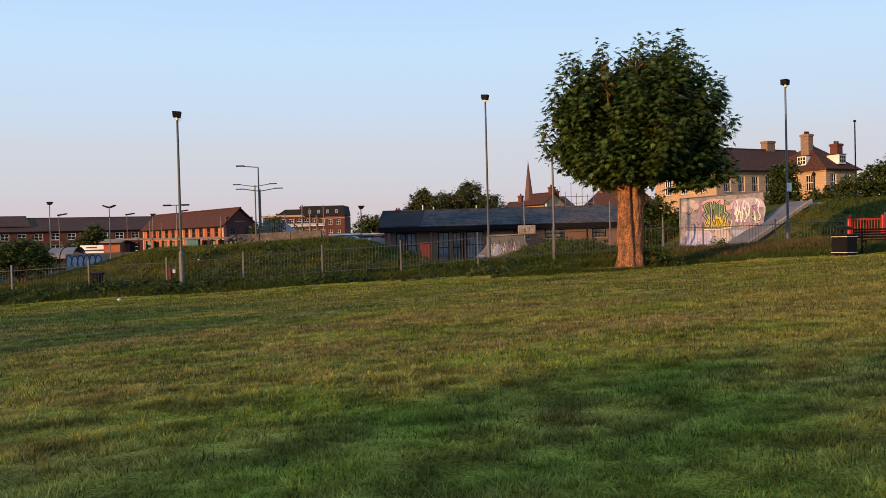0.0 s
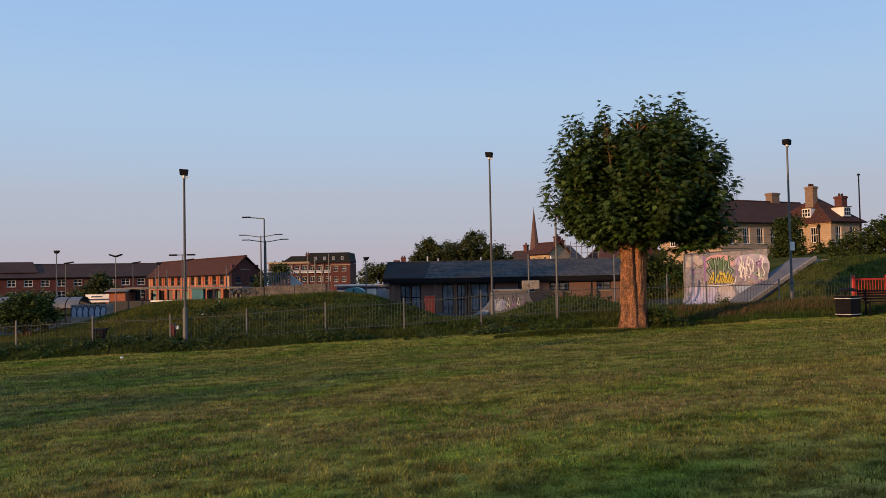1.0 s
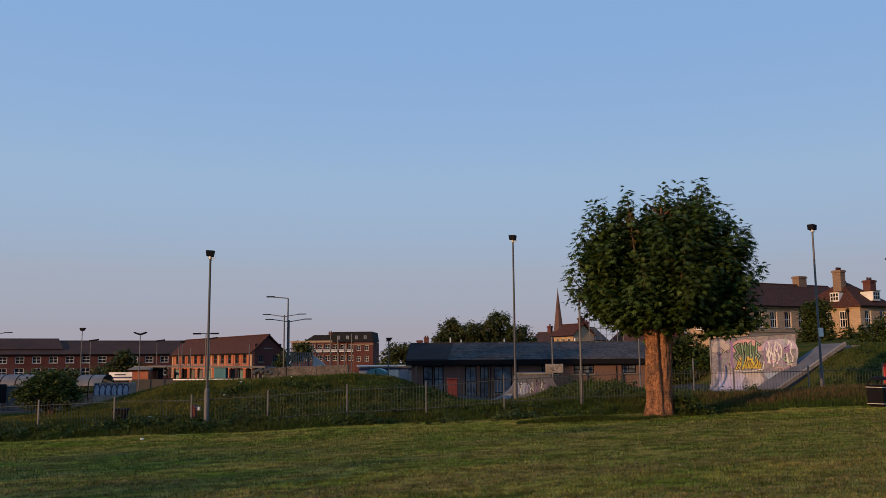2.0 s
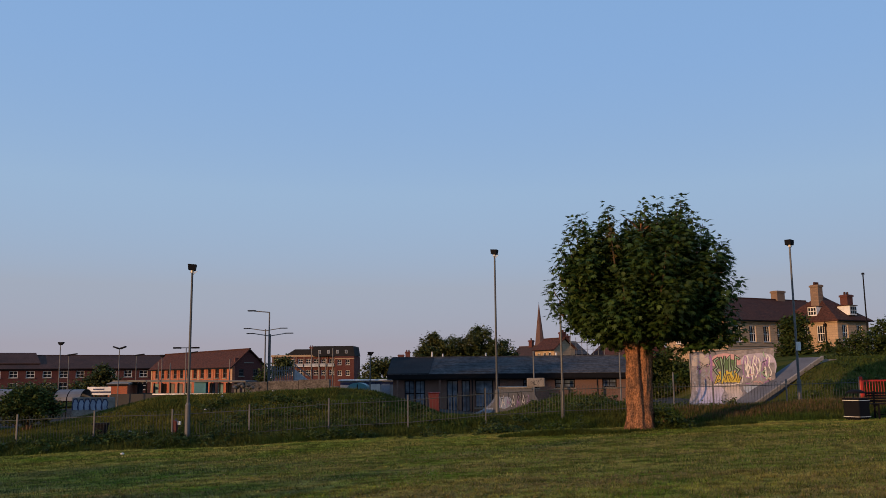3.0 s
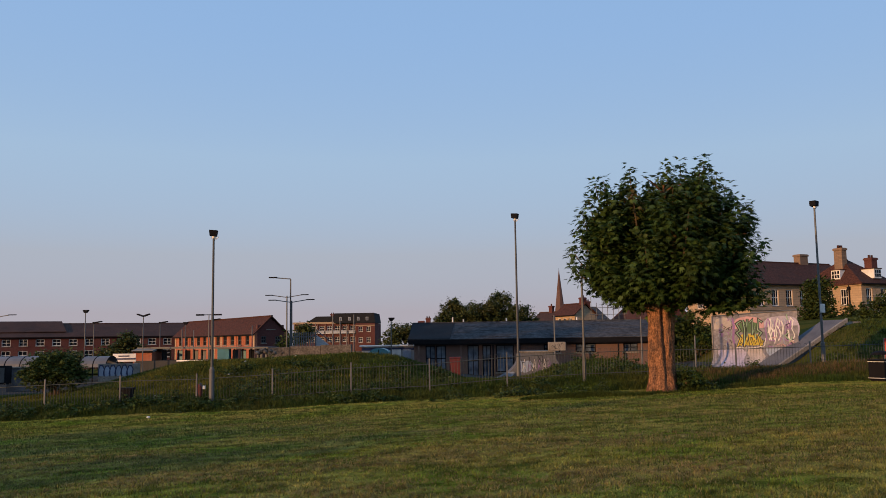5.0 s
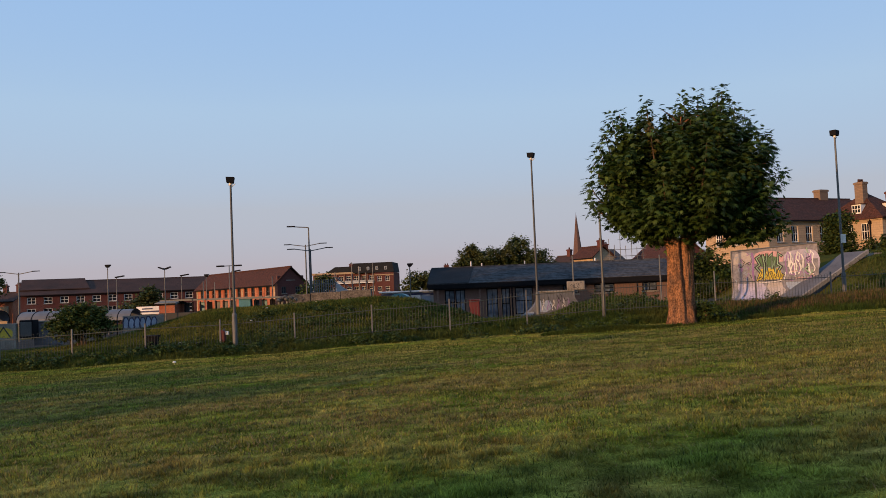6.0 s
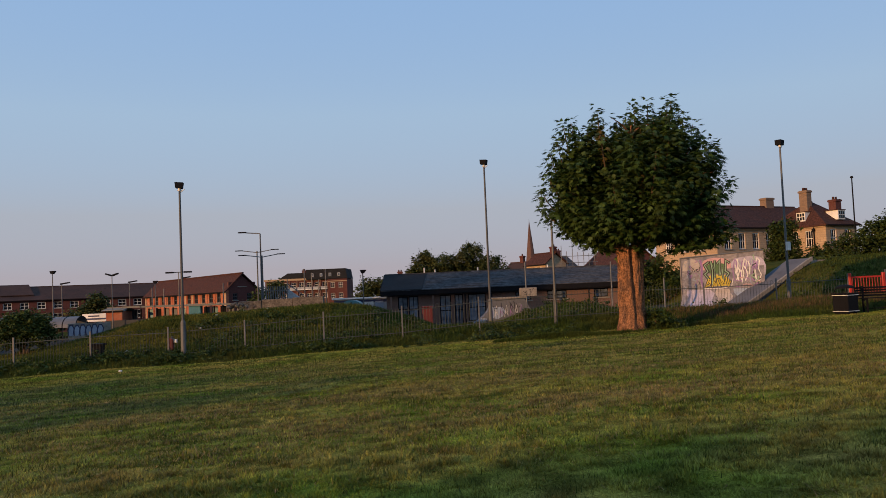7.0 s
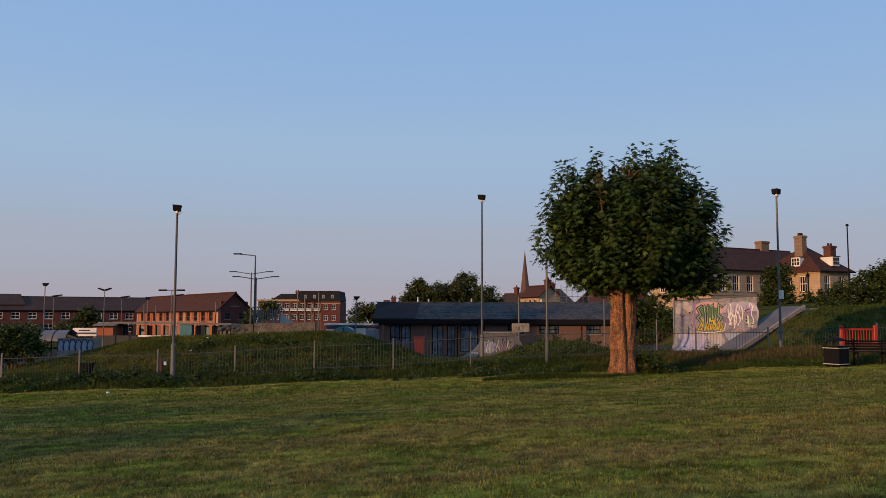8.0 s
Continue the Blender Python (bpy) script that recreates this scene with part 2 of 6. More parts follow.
def pierced(bm, width, z0, z1, y0, y1, holes):
    """A wall from x = 0 to width with real openings (x0, x1, z0, z1) through it."""
    xs = sorted({0, width, *(h[0] for h in holes), *(h[1] for h in holes)})
    zs = sorted({z0, z1, *(h[2] for h in holes), *(h[3] for h in holes)})
    for a, b in zip(xs, xs[1:]):
        run = None
        for c, d in zip(zs, zs[1:]):
            if any(h[0] <= a and b <= h[1] and h[2] <= c and d <= h[3] for h in holes):
                run = None
                continue
            box(bm, a, b, y0, y1, c, d)
    bmesh.ops.remove_doubles(bm, verts=bm.verts, dist=0.0005)
    return bm


def scatter(name, mat, verts, faces, places, quats_m, scales):
    """One mesh of many small pieces: the template (verts, faces) at each place, turned by 3 x 3 matrices and scaled."""
    v, f = np.asarray(verts, float), np.asarray(faces, int)
    n, k = len(places), len(v)
    allv = np.einsum("nij,nkj->nki", quats_m, v[None] * scales[:, None, :]) + places[:, None, :]
    allf = (f[None] + (np.arange(n) * k)[:, None, None]).reshape(-1, f.shape[1])
    me = bpy.data.meshes.new(name)
    me.vertices.add(n * k)
    me.vertices.foreach_set("co", allv.astype(np.float32).ravel())
    c = f.shape[1]
    me.loops.add(len(allf) * c)
    me.loops.foreach_set("vertex_index", allf.astype(np.int32).ravel())
    me.polygons.add(len(allf))
    me.polygons.foreach_set("loop_start", (np.arange(len(allf)) * c).astype(np.int32))
    me.update(calc_edges=True)
    me.materials.append(mat)
    return new(name, me)


def turns(yaw, tilt, roll):
    """3 x 3 matrices: roll about z, then tilt about x, then yaw about z."""
    cy, sy, ct, st, cr, sr = np.cos(yaw), np.sin(yaw), np.cos(tilt), np.sin(tilt), np.cos(roll), np.sin(roll)
    o, z = np.ones_like(yaw), np.zeros_like(yaw)
    A = np.stack([np.stack([cy, -sy, z], -1), np.stack([sy, cy, z], -1), np.stack([z, z, o], -1)], 1)
    B = np.stack([np.stack([o, z, z], -1), np.stack([z, ct, -st], -1), np.stack([z, st, ct], -1)], 1)
    C = np.stack([np.stack([cr, -sr, z], -1), np.stack([sr, cr, z], -1), np.stack([z, z, o], -1)], 1)
    return A @ B @ C


rng = np.random.default_rng(7)


# ---- ground ----
def smooth(a, b, x):
    t = np.clip((x - a) / (b - a), 0, 1)
    return t * t * (3 - 2 * t)


def lawn_edge(x):
    """The y at which the mown field ends."""
    return np.interp(x, [-60, -14, -7, -2, 2, 6, 10, 14, 20, 60], [28.2, 28.2, 28.5, 29.7, 30.4, 29.8, 29.3, 29.4, 29.8, 34])


def fence_y(x):
    return np.interp(x, [-60, -8, -2, 4, 14, 60], [29.8, 30.0, 30.8, 31.7, 33.1, 36.0])


CREST = [0.0, 0.02, 0.35, 0.72, 1.2, 1.2, 1.22, 1.25, 1.08, 0.6, 0.0]  # rise of the bank along it


def height(x, y):
    x, y = np.asarray(x, float), np.asarray(y, float)
    z = 0.0329 * np.clip(x, -60, 30) - 0.0121 * np.clip(y, -60, 34)
    e = lawn_edge(x)
    z = z + 0.36 * smooth(e, e + 3.0, y)
    # long grassed bank
    crest = np.interp(x, [-26, -20, -17.5, -16, -13.5, -10.5, -8, -6, -4.3, -3.0, -1.0], CREST)
    z = z + crest * smooth(31.8, 38.0, y) * (1 - smooth(39.5, 45.0, y))
    # mound behind the small ramp
    z = z + 0.9 * np.exp(-((x - 4.6) / 2.6) ** 2 - ((y - 38.5) / 2.8) ** 2)
    # bank by the tall ramp, and the rise to the stone house
    z = z + 1.68 * smooth(13.8, 18.6, x) * smooth(35.5, 45.5, y) + 0.9 * smooth(16, 30, x) * smooth(46, 90, y)
    # lower land beyond
    z = z - 0.5 * smooth(44, 56, y) * (1 - smooth(8, 16, x))
    z = z - 0.35 * smooth(34, 38, y) * smooth(-3, 1, x) * (1 - smooth(14.5, 17, x))
    # fine unevenness of the turf
    z = z + 0.025 * np.sin(x * 0.9 + 1.3 * np.sin(y * 0.35)) * np.sin(y * 0.7 + 0.8)
    return z


def ground_sheet():
    xs = np.unique(np.concatenate([np.linspace(-3000, -60, 14), np.linspace(-60, -26, 18), np.linspace(-26, 26, 131), np.linspace(26, 60, 18), np.linspace(60, 3000, 14)]))
    ys = np.unique(np.concatenate([np.linspace(-3000, -40, 12), np.linspace(-40, 0, 21), np.linspace(0, 28, 71), np.linspace(28, 50, 89), np.linspace(50, 130, 41), np.linspace(130, 4000, 14)]))
    X, Y = np.meshgrid(xs, ys)
    Z = height(X, Y)
    nx, ny = len(xs), len(ys)
    idx = np.arange(nx * ny).reshape(ny, nx)
    faces = np.stack([idx[:-1, :-1], idx[:-1, 1:], idx[1:, 1:], idx[1:, :-1]], -1).reshape(-1, 4)
    me = bpy.data.meshes.new("ground")
    me.from_pydata(np.stack([X, Y, Z], -1).reshape(-1, 3).tolist(), [], faces.tolist())
    for m in (LAWN, ROUGH, TARMAC):
        me.materials.append(m)
    cx, cy = ((X[:-1, :-1] + X[1:, 1:]) / 2).ravel(), ((Y[:-1, :-1] + Y[1:, 1:]) / 2).ravel()
    kind = np.where(cy < lawn_edge(cx) + 0.1, 0, 1)
    kind = np.where((cy > 44.5) & (cx < 14) & (cy < 120) & (cx > -70), 2, kind)
    me.polygons.foreach_set("material_index", kind.astype(np.int32))
    me.polygons.foreach_set("use_smooth", np.ones(len(faces), bool))
    return tagged(new("ground", me), "mown sloping park lawn with dry straw patches and rough banks", "ground", kind="structure")


ground_sheet()


# ---- park furniture ----
def flood_lamp(x, y, z, top, tall_base=0.95, turn=0.0):
    steel = DARKSTEEL if x < 5 else GALV
    t = thing("flood_lamp", (x, y, z), "galvanised steel column with a black floodlight on top", "lamp post", "floodlight columns by the fence", turn)
    h = top - z
    part("base_sleeve", rodded((0, 0, -0.3), (0, 0, tall_base), 0.085, 0.085, 12), GALV, t)
    part("column", rodded((0, 0, tall_base), (0, 0, h - 0.28), 0.05, 0.036, 12), steel, t)
    part("collar", rodded((0, 0, tall_base - 0.03), (0, 0, tall_base + 0.06), 0.09, 0.06, 12), GALV, t)
    bm = bmesh.new()
    rod(bm, (-0.08, 0, h - 0.28), (0.08, 0, h - 0.28), 0.02)
    rod(bm, (0, 0, h - 0.3), (0, 0, h - 0.2), 0.05)
    part("bracket", bm, WHITEP, t, "pale bracket under the lamp")
    bm = prism(bmesh.new(), [(-0.13, h - 0.2), (0.1, h - 0.23), (0.14, h - 0.02), (-0.15, h)], -0.13, 0.13)
    part("lamp_head", bm, BLACK, t, "black floodlight housing")
    part("side_arm", rodded((0.03, 0, h - 0.36), (0.17, 0, h - 0.24), 0.014, n=6), WHITEP, t)
    return t


flood_lamp(-9.68, 29.85, -0.25, 5.58, turn=10)
flood_lamp(1.2, 36.75, 0.0, 6.96, turn=-20)
lamp = flood_lamp(13.17, 35.1, 0.3, 6.95, turn=40)
part("notice_box", boxed(-0.13, 0.1, -0.14, -0.05, 2.15, 2.5, bevel=0.01), WHITEP, lamp, "pale box strapped to the column")


def bow_fence():
    t = thing("bow_top_fence", (0, 0, 0), "galvanised bow-top railing fence standing in long grass", "fence")
    tops = [(-18.18, 29.60, 0.27), (-15.55, 29.70, 0.36), (-12.91, 29.80, 0.46), (-10.23, 29.90, 0.49), (-7.58, 30.00, 0.62), (-4.89, 30.40, 0.79), (-2.15, 30.80, 0.88), (0.60, 31.20, 1.08), (3.35, 31.60, 1.20), (6.16, 32.10, 1.25), (9.04, 32.50, 1.24), (11.87, 32.90, 1.28), (14.70, 33.20, 1.34), (16.16, 33.30, 1.45), (19.18, 33.80, 1.53), (22.23, 34.20, 1.66)]
    bow = bmesh.new()
    for s in (-1, 1):
        rod(bow, (s * 0.055, 0, -0.98), (s * 0.055, 0, -0.06), 0.0056, n=5)
    pts = [Vector((0.055 * math.cos(a), 0, -0.06 + 0.055 * math.sin(a))) for a in (0, math.pi / 4, math.pi / 2, 3 * math.pi / 4, math.pi)]
    for a, b in zip(pts, pts[1:]):
        rod(bow, a, b, 0.0056, n=5)
    first_bow = first_post = None
    for i, (x, y, z) in enumerate(tops):
        if first_post is None:
            first_post = part("post", boxed(-0.025, 0.025, -0.025, 0.025, -1.3, 0.06), GALV, t)
            first_post.matrix_basis = pose(x, y, z)
        else:
            same_part("post", first_post, t, pose(x, y, z))
        if i + 1 == len(tops) or i == 12:
            continue
        x2, y2, z2 = tops[i + 1]
        for dz in (-0.14, -0.9):
            part("rail", rodded((x, y, z + dz), (x2, y2, z2 + dz), 0.012, n=6), RAIL, t)
        for k in range(12):
            u = (k + 0.75) / 12.5
            m = pose(x + (x2 - x) * u, y + (y2 - y) * u, z + (z2 - z) * u, 0, 0, math.degrees(math.atan2(y2 - y, x2 - x)))
            if first_bow is None:
                first_bow = part("bow", bow, RAIL, t)
                first_bow.matrix_basis = m
            else:
                same_part("bow", first_bow, t, m)


bow_fence()


def leaf_cloud(name, mat, lobes, count, size, seed, spread=0.32, inner=0.25):
    """Leaves gathered in clumps on and inside a set of lobes (x, y, z, rx, ry, rz)."""
    r = np.random.default_rng(seed)
    lobes = np.asarray(lobes, float)
    w = (lobes[:, 3] * lobes[:, 5]) ** 1.0
    clumps = max(12, count // 45)
    pick = r.choice(len(lobes), clumps, p=w / w.sum())
    d = r.normal(size=(clumps, 3))
    d /= np.linalg.norm(d, axis=1)[:, None]
    rad = np.where(r.random(clumps) < inner, r.random(clumps) ** 0.5 * 0.85, 0.78 + 0.42 * r.random(clumps) ** 2.4)
    cen = lobes[pick, :3] + d * rad[:, None] * lobes[pick, 3:]
    csz = spread * (0.6 + 0.8 * r.random(clumps))
    own = r.integers(0, clumps, count)
    p = cen[own] + r.normal(size=(count, 3)) * csz[own][:, None] * [0.5, 0.5, 0.42]
    yaw, tilt, roll = r.random(count) * 6.283, r.normal(-0.5, 0.55, count), r.normal(0, 0.5, count)
    s = size * (0.6 + 0.7 * r.random(count))
    # a lobed, slightly cupped leaf
    v = [(0, 0, 0), (0.42, 0.2, -0.06), (0.5, 0.62, -0.1), (0.2, 0.6, -0.02), (0, 1.05, -0.12), (-0.2, 0.6, -0.02), (-0.5, 0.62, -0.1), (-0.42, 0.2, -0.06)]
    f = [(0, 1, 3), (1, 2, 3), (0, 3, 5), (3, 4, 5), (0, 5, 7), (5, 6, 7)]
    return scatter(name, mat, v, f, p, turns(yaw, tilt, roll), np.repeat(s[:, None], 3, 1))


def limb(bm, pts, r0, r1, n=10):
    """A tapered, bent limb through pts, lofted as one skin."""
    pts = [Vector(p) for p in pts]
    rings = []
    for i, p in enumerate(pts):
        d = (pts[min(i + 1, len(pts) - 1)] - pts[max(i - 1, 0)]).normalized()
        q = d.to_track_quat("Z", "Y")
        r = r0 + (r1 - r0) * i / (len(pts) - 1)
        rings.append([bm.verts.new(p + q @ Vector((r * math.cos(a), r * math.sin(a), 0))) for a in (6.2832 * k / n for k in range(n))])
    for a, b in zip(rings, rings[1:]):
        for k in range(n):
            bm.faces.new((a[k], a[(k + 1) % n], b[(k + 1) % n], b[k]))
    bm.faces.new(rings[-1])
    return bm


def main_tree():
    tx, ty = 5.45, 28.0
    tz = float(height(tx, ty)) - 0.02
    t = thing("park_tree", (tx, ty, tz), "broadleaf tree with thick twin-ribbed trunk and dense dark crown", "tree")
    bm = bmesh.new()
    n, levels = 84, 64
    rings = []
    for i in range(levels + 1):
        u = i / levels
        z = -0.15 + 2.95 * u
        ring = []
        for k in range(n):
            a = 6.2832 * k / n
            base = 0.37 + 0.22 * math.exp(-u * 7.5) + 0.05 * u
            groove = -0.19 * math.exp(-((a - 4.78 - 0.1 * math.sin(u * 5)) / 0.17) ** 2) * (0.15 + 0.85 * u) - 0.07 * math.exp(-((a - 1.6) / 0.3) ** 2)
            ribs = 0.022 * math.sin(a * 7 + 2 * math.sin(u * 5)) * (0.5 + math.exp(-u * 5))
            r = base + groove + ribs + 0.03 * noise.noise(Vector((math.cos(a) * 1.6, math.sin(a) * 1.6, z * 2.2))) + 0.045 * noise.noise(Vector((math.cos(a) * 4.5, math.sin(a) * 4.5, z * 1.6))) + 0.04 * noise.noise(Vector((math.cos(a) * 12, math.sin(a) * 12, z * 2.6)))
            ring.append(bm.verts.new((r * math.cos(a) + 0.03 * u, r * 0.9 * math.sin(a), z)))
        rings.append(ring)
    for a, b in zip(rings, rings[1:]):
        for k in range(n):
            bm.faces.new((a[k], a[(k + 1) % n], b[(k + 1) % n], b[k])).smooth = True
    bm.faces.new(rings[-1])
    part("trunk", bm, BARK, t, "furrowed brown trunk")
    r = random.Random(4)
    ends = [(-1.7, -0.4, 4.6), (-1.0, 0.6, 6.0), (0.2, -0.5, 6.6), (1.3, 0.3, 6.7), (2.1, -0.3, 5.0), (2.2, 0.7, 3.9), (-1.6, 0.8, 3.6), (0.5, 1.5, 5.4), (0.3, -1.5, 4.9), (1.0, -1.2, 4.0)]
    for ex, ey, ez in ends:
        a = Vector((-0.18 if ex < 0.1 else 0.2, 0, 2.45))
        b = Vector((ex, ey, ez))
        mid = a.lerp(b, 0.45) + Vector((r.uniform(-0.2, 0.2), r.uniform(-0.2, 0.2), 0.3))
        bm = limb(bmesh.new(), [a, a.lerp(mid, 0.5) + Vector((0, 0, 0.1)), mid, mid.lerp(b, 0.6), b], 0.17, 0.03)
        for k in range(4):
            u = r.uniform(0.3, 0.95)
            c = mid.lerp(b, u)
            e = c + Vector((r.uniform(-0.8, 0.8), r.uniform(-0.8, 0.8), r.uniform(-0.1, 0.8)))
            limb(bm, [c, c.lerp(e, 0.5) + Vector((0, 0, 0.08)), e], 0.035, 0.01, 6)
        part("limb", bm, BARK, t)
    # regrowth: long shoots that leave the head of the trunk and turn upwards, clothed in tiers of drooping leaves
    q = np.random.default_rng(17)
    tips = [(-2.1, -0.2, 6.75), (-1.75, 0.4, 6.95), (-0.98, -0.3, 7.1), (-0.3, 0.2, 6.85), (0.2, -0.4, 7.2), (0.75, 0.1, 7.4), (1.3, -0.3, 7.3), (1.55, 0.2, 7.5), (1.85, -0.1, 6.9), (2.7, -0.2, 5.95), (2.95, 0.2, 5.55), (2.3, 0.4, 5.9), (3.25, 0.0, 4.7), (2.95, 0.3, 4.4),
            (-2.9, 0.0, 4.65), (-2.75, -0.4, 5.25), (-2.5, 0.3, 5.85), (-2.85, 0.3, 4.1), (-2.3, 0.0, 6.2), (3.15, -0.2, 3.1), (2.95, 0.2, 2.75), (2.3, -0.3, 2.6), (-2.25, 0.2, 3.5), (-1.8, -0.3, 3.0), (-1.0, -0.5, 2.9), (3.1, 0.3, 3.7)]
    while len(tips) < 190:
        d = q.normal(size=3)
        d /= np.linalg.norm(d)
        if d[2] < -0.55:
            continue
        k = (abs(d[0]) ** 2.6 + abs(d[1]) ** 2.6 + abs(d[2]) ** 2.6) ** (-1 / 2.6) * q.uniform(0.8, 1.02)
        tips.append((0.3 + 2.55 * k * d[0], 2.2 * k * d[1], 4.6 + (2.45 if d[2] > 0 else 1.75) * k * d[2]))
    places, yaws, tilts, sizes, owner = [], [], [], [], []
    stems = bmesh.new()
    for i, tip in enumerate(tips):
        tip = np.array(tip) + (0.15, 0, 0.15)
        foot = np.array([0.12 * tip[0] + (0.15 if tip[0] > 0 else -0.12), 0.12 * tip[1], 2.5 + 0.12 * max(tip[2] - 3, 0)])
        bend = np.array([foot[0] + 0.85 * (tip[0] - foot[0]), foot[1] + 0.85 * (tip[1] - foot[1]), foot[2] + 0.42 * (tip[2] - foot[2])])
        at = lambda u: (1 - u) ** 2 * foot + 2 * u * (1 - u) * bend + u * u * tip
        if i < 70 and tip[2] > 4.2:
            limb(stems, [at(u) for u in (0.0, 0.3, 0.55, 0.8, 0.97)], 0.05, 0.008, 5)
        long = float(np.linalg.norm(tip - foot))
        tiers = int(long * 0.72 / 0.17)
        for j in range(tiers + 1):
            u = 1 - 0.72 * j / max(tiers, 1)
            c = at(u)
            n = 6 if j == 0 else int(q.integers(7, 11))
            reach = (0.13 + 0.26 * min(1, j / 4)) * q.uniform(0.75, 1.2)
            for az in q.random() * 6.283 + np.arange(n) * 6.283 / n + q.normal(0, 0.25, n):
                rr = reach * q.uniform(0.35, 1.0)
                places.append(c + np.array([-math.sin(az) * rr, math.cos(az) * rr, q.normal(0, 0.05)]))
                yaws.append(az)
                tilts.append(q.normal(0.15 if j == 0 else -0.5, 0.35))
                sizes.append(q.uniform(0.15, 0.25) * (0.85 if j == 0 else 1))
                owner.append(i)
    part("shoot_wood", stems, TWIG, t)
    places, yaws, tilts, sizes, owner = map(np.array, (places, yaws, tilts, sizes, owner))
    palm = [(0, 0, 0), (0.3, 0.12, -0.05), (0.52, 0.42, -0.12), (0.24, 0.42, -0.02), (0.33, 0.86, -0.14), (0.1, 0.55, 0.0), (0, 1.08, -0.16), (-0.1, 0.55, 0.0), (-0.33, 0.86, -0.14), (-0.24, 0.42, -0.02), (-0.52, 0.42, -0.12), (-0.3, 0.12, -0.05)]
    lobed = [(0, 1, 3), (1, 2, 3), (0, 3, 5), (3, 4, 5), (0, 5, 7), (5, 6, 7), (0, 7, 9), (7, 8, 9), (0, 9, 11), (9, 10, 11)]
    dry = np.isin(owner, (26, 31, 47, 58)) | (((places[:, 0] + 0.75) / 0.22) ** 2 + ((places[:, 2] - 6.0) / 0.6) ** 2 < 1) & (places[:, 1] < 0.2)
    dry &= q.random(len(owner)) < 0.6
    roll = q.normal(0, 0.35, len(owner))
    for name, mat, pick, label in (("crown", LEAF, ~dry, ""), ("yellowed_leaves", YELLOWLEAF, dry, "few browned leaves on some shoots")):
        c = scatter(name, mat, palm, lobed, places[pick], turns(yaws[pick], tilts[pick], roll[pick]), np.repeat(sizes[pick][:, None], 3, 1))
        c.parent = t
        if label:
            c["label"] = label
    inner = [(2.3, 0, 3.15, 0.9, 0.9, 0.5), (-1.7, 0, 3.9, 0.7, 0.8, 0.6), (1.0, 0, 6.2, 0.9, 0.9, 0.7), (0, 0, 4.6, 1.7, 1.6, 1.5), (-1.3, 0, 4.6, 0.9, 1.2, 1.2), (-1.2, 0, 5.6, 0.7, 1.0, 0.7), (0.5, 0, 5.8, 1.2, 1.1, 0.8), (1.5, 0, 4.6, 0.9, 1.2, 1.2), (1.9, 0, 3.5, 0.9, 1.1, 0.6), (-1.0, 0, 3.5, 0.8, 1.0, 0.5), (0.4, 0, 3.3, 1.4, 1.3, 0.6)]
    c = leaf_cloud("inner_foliage", LEAF, inner, 22000, 0.18, 3, spread=0.3, inner=0.6)
    c.parent = t


main_tree()


# ---- park furniture by the gate ----
def litter_bin():
    p = (12.62, 28.80, 0.15)
    t = thing("litter_bin", (p[0], p[1], float(height(p[0], p[1]))), "black square park litter bin with domed hood", "litter bin", turn=32)
    part("body", boxed(-0.28, 0.28, -0.28, 0.28, 0.05, 0.66, bevel=0.02), BLACK, t)
    part("plinth", boxed(-0.24, 0.24, -0.24, 0.24, -0.1, 0.05), BLACK, t)
    for z in (0.1, 0.62):
        bm = bmesh.new()
        for a, b, c, d in ((-0.29, 0.29, -0.29, -0.28), (-0.29, 0.29, 0.28, 0.29), (-0.29, -0.28, -0.28, 0.28), (0.28, 0.29, -0.28, 0.28)):
            box(bm, a, b, c, d, z, z + 0.016)
        part("band", bm, WHITEP, t, "pale trim band")
    part("rim", boxed(-0.3, 0.3, -0.3, 0.3, 0.66, 0.7, bevel=0.01), BLACK, t)
    for sx in (-1, 1):
        for sy in (-1, 1):
            part("hood_stay", rodded((0.24 * sx, 0.24 * sy, 0.7), (0.2 * sx, 0.2 * sy, 0.86), 0.015, n=6), BLACK, t)
    bm = bmesh.new()
    bmesh.ops.create_uvsphere(bm, u_segments=16, v_segments=8, radius=1, matrix=Matrix.LocRotScale((0, 0, 0.85), None, (0.3, 0.3, 0.13)))
    bmesh.ops.delete(bm, geom=[v for v in bm.verts if v.co.z < 0.845], context="VERTS")
    part("hood", bm, BLACK, t)


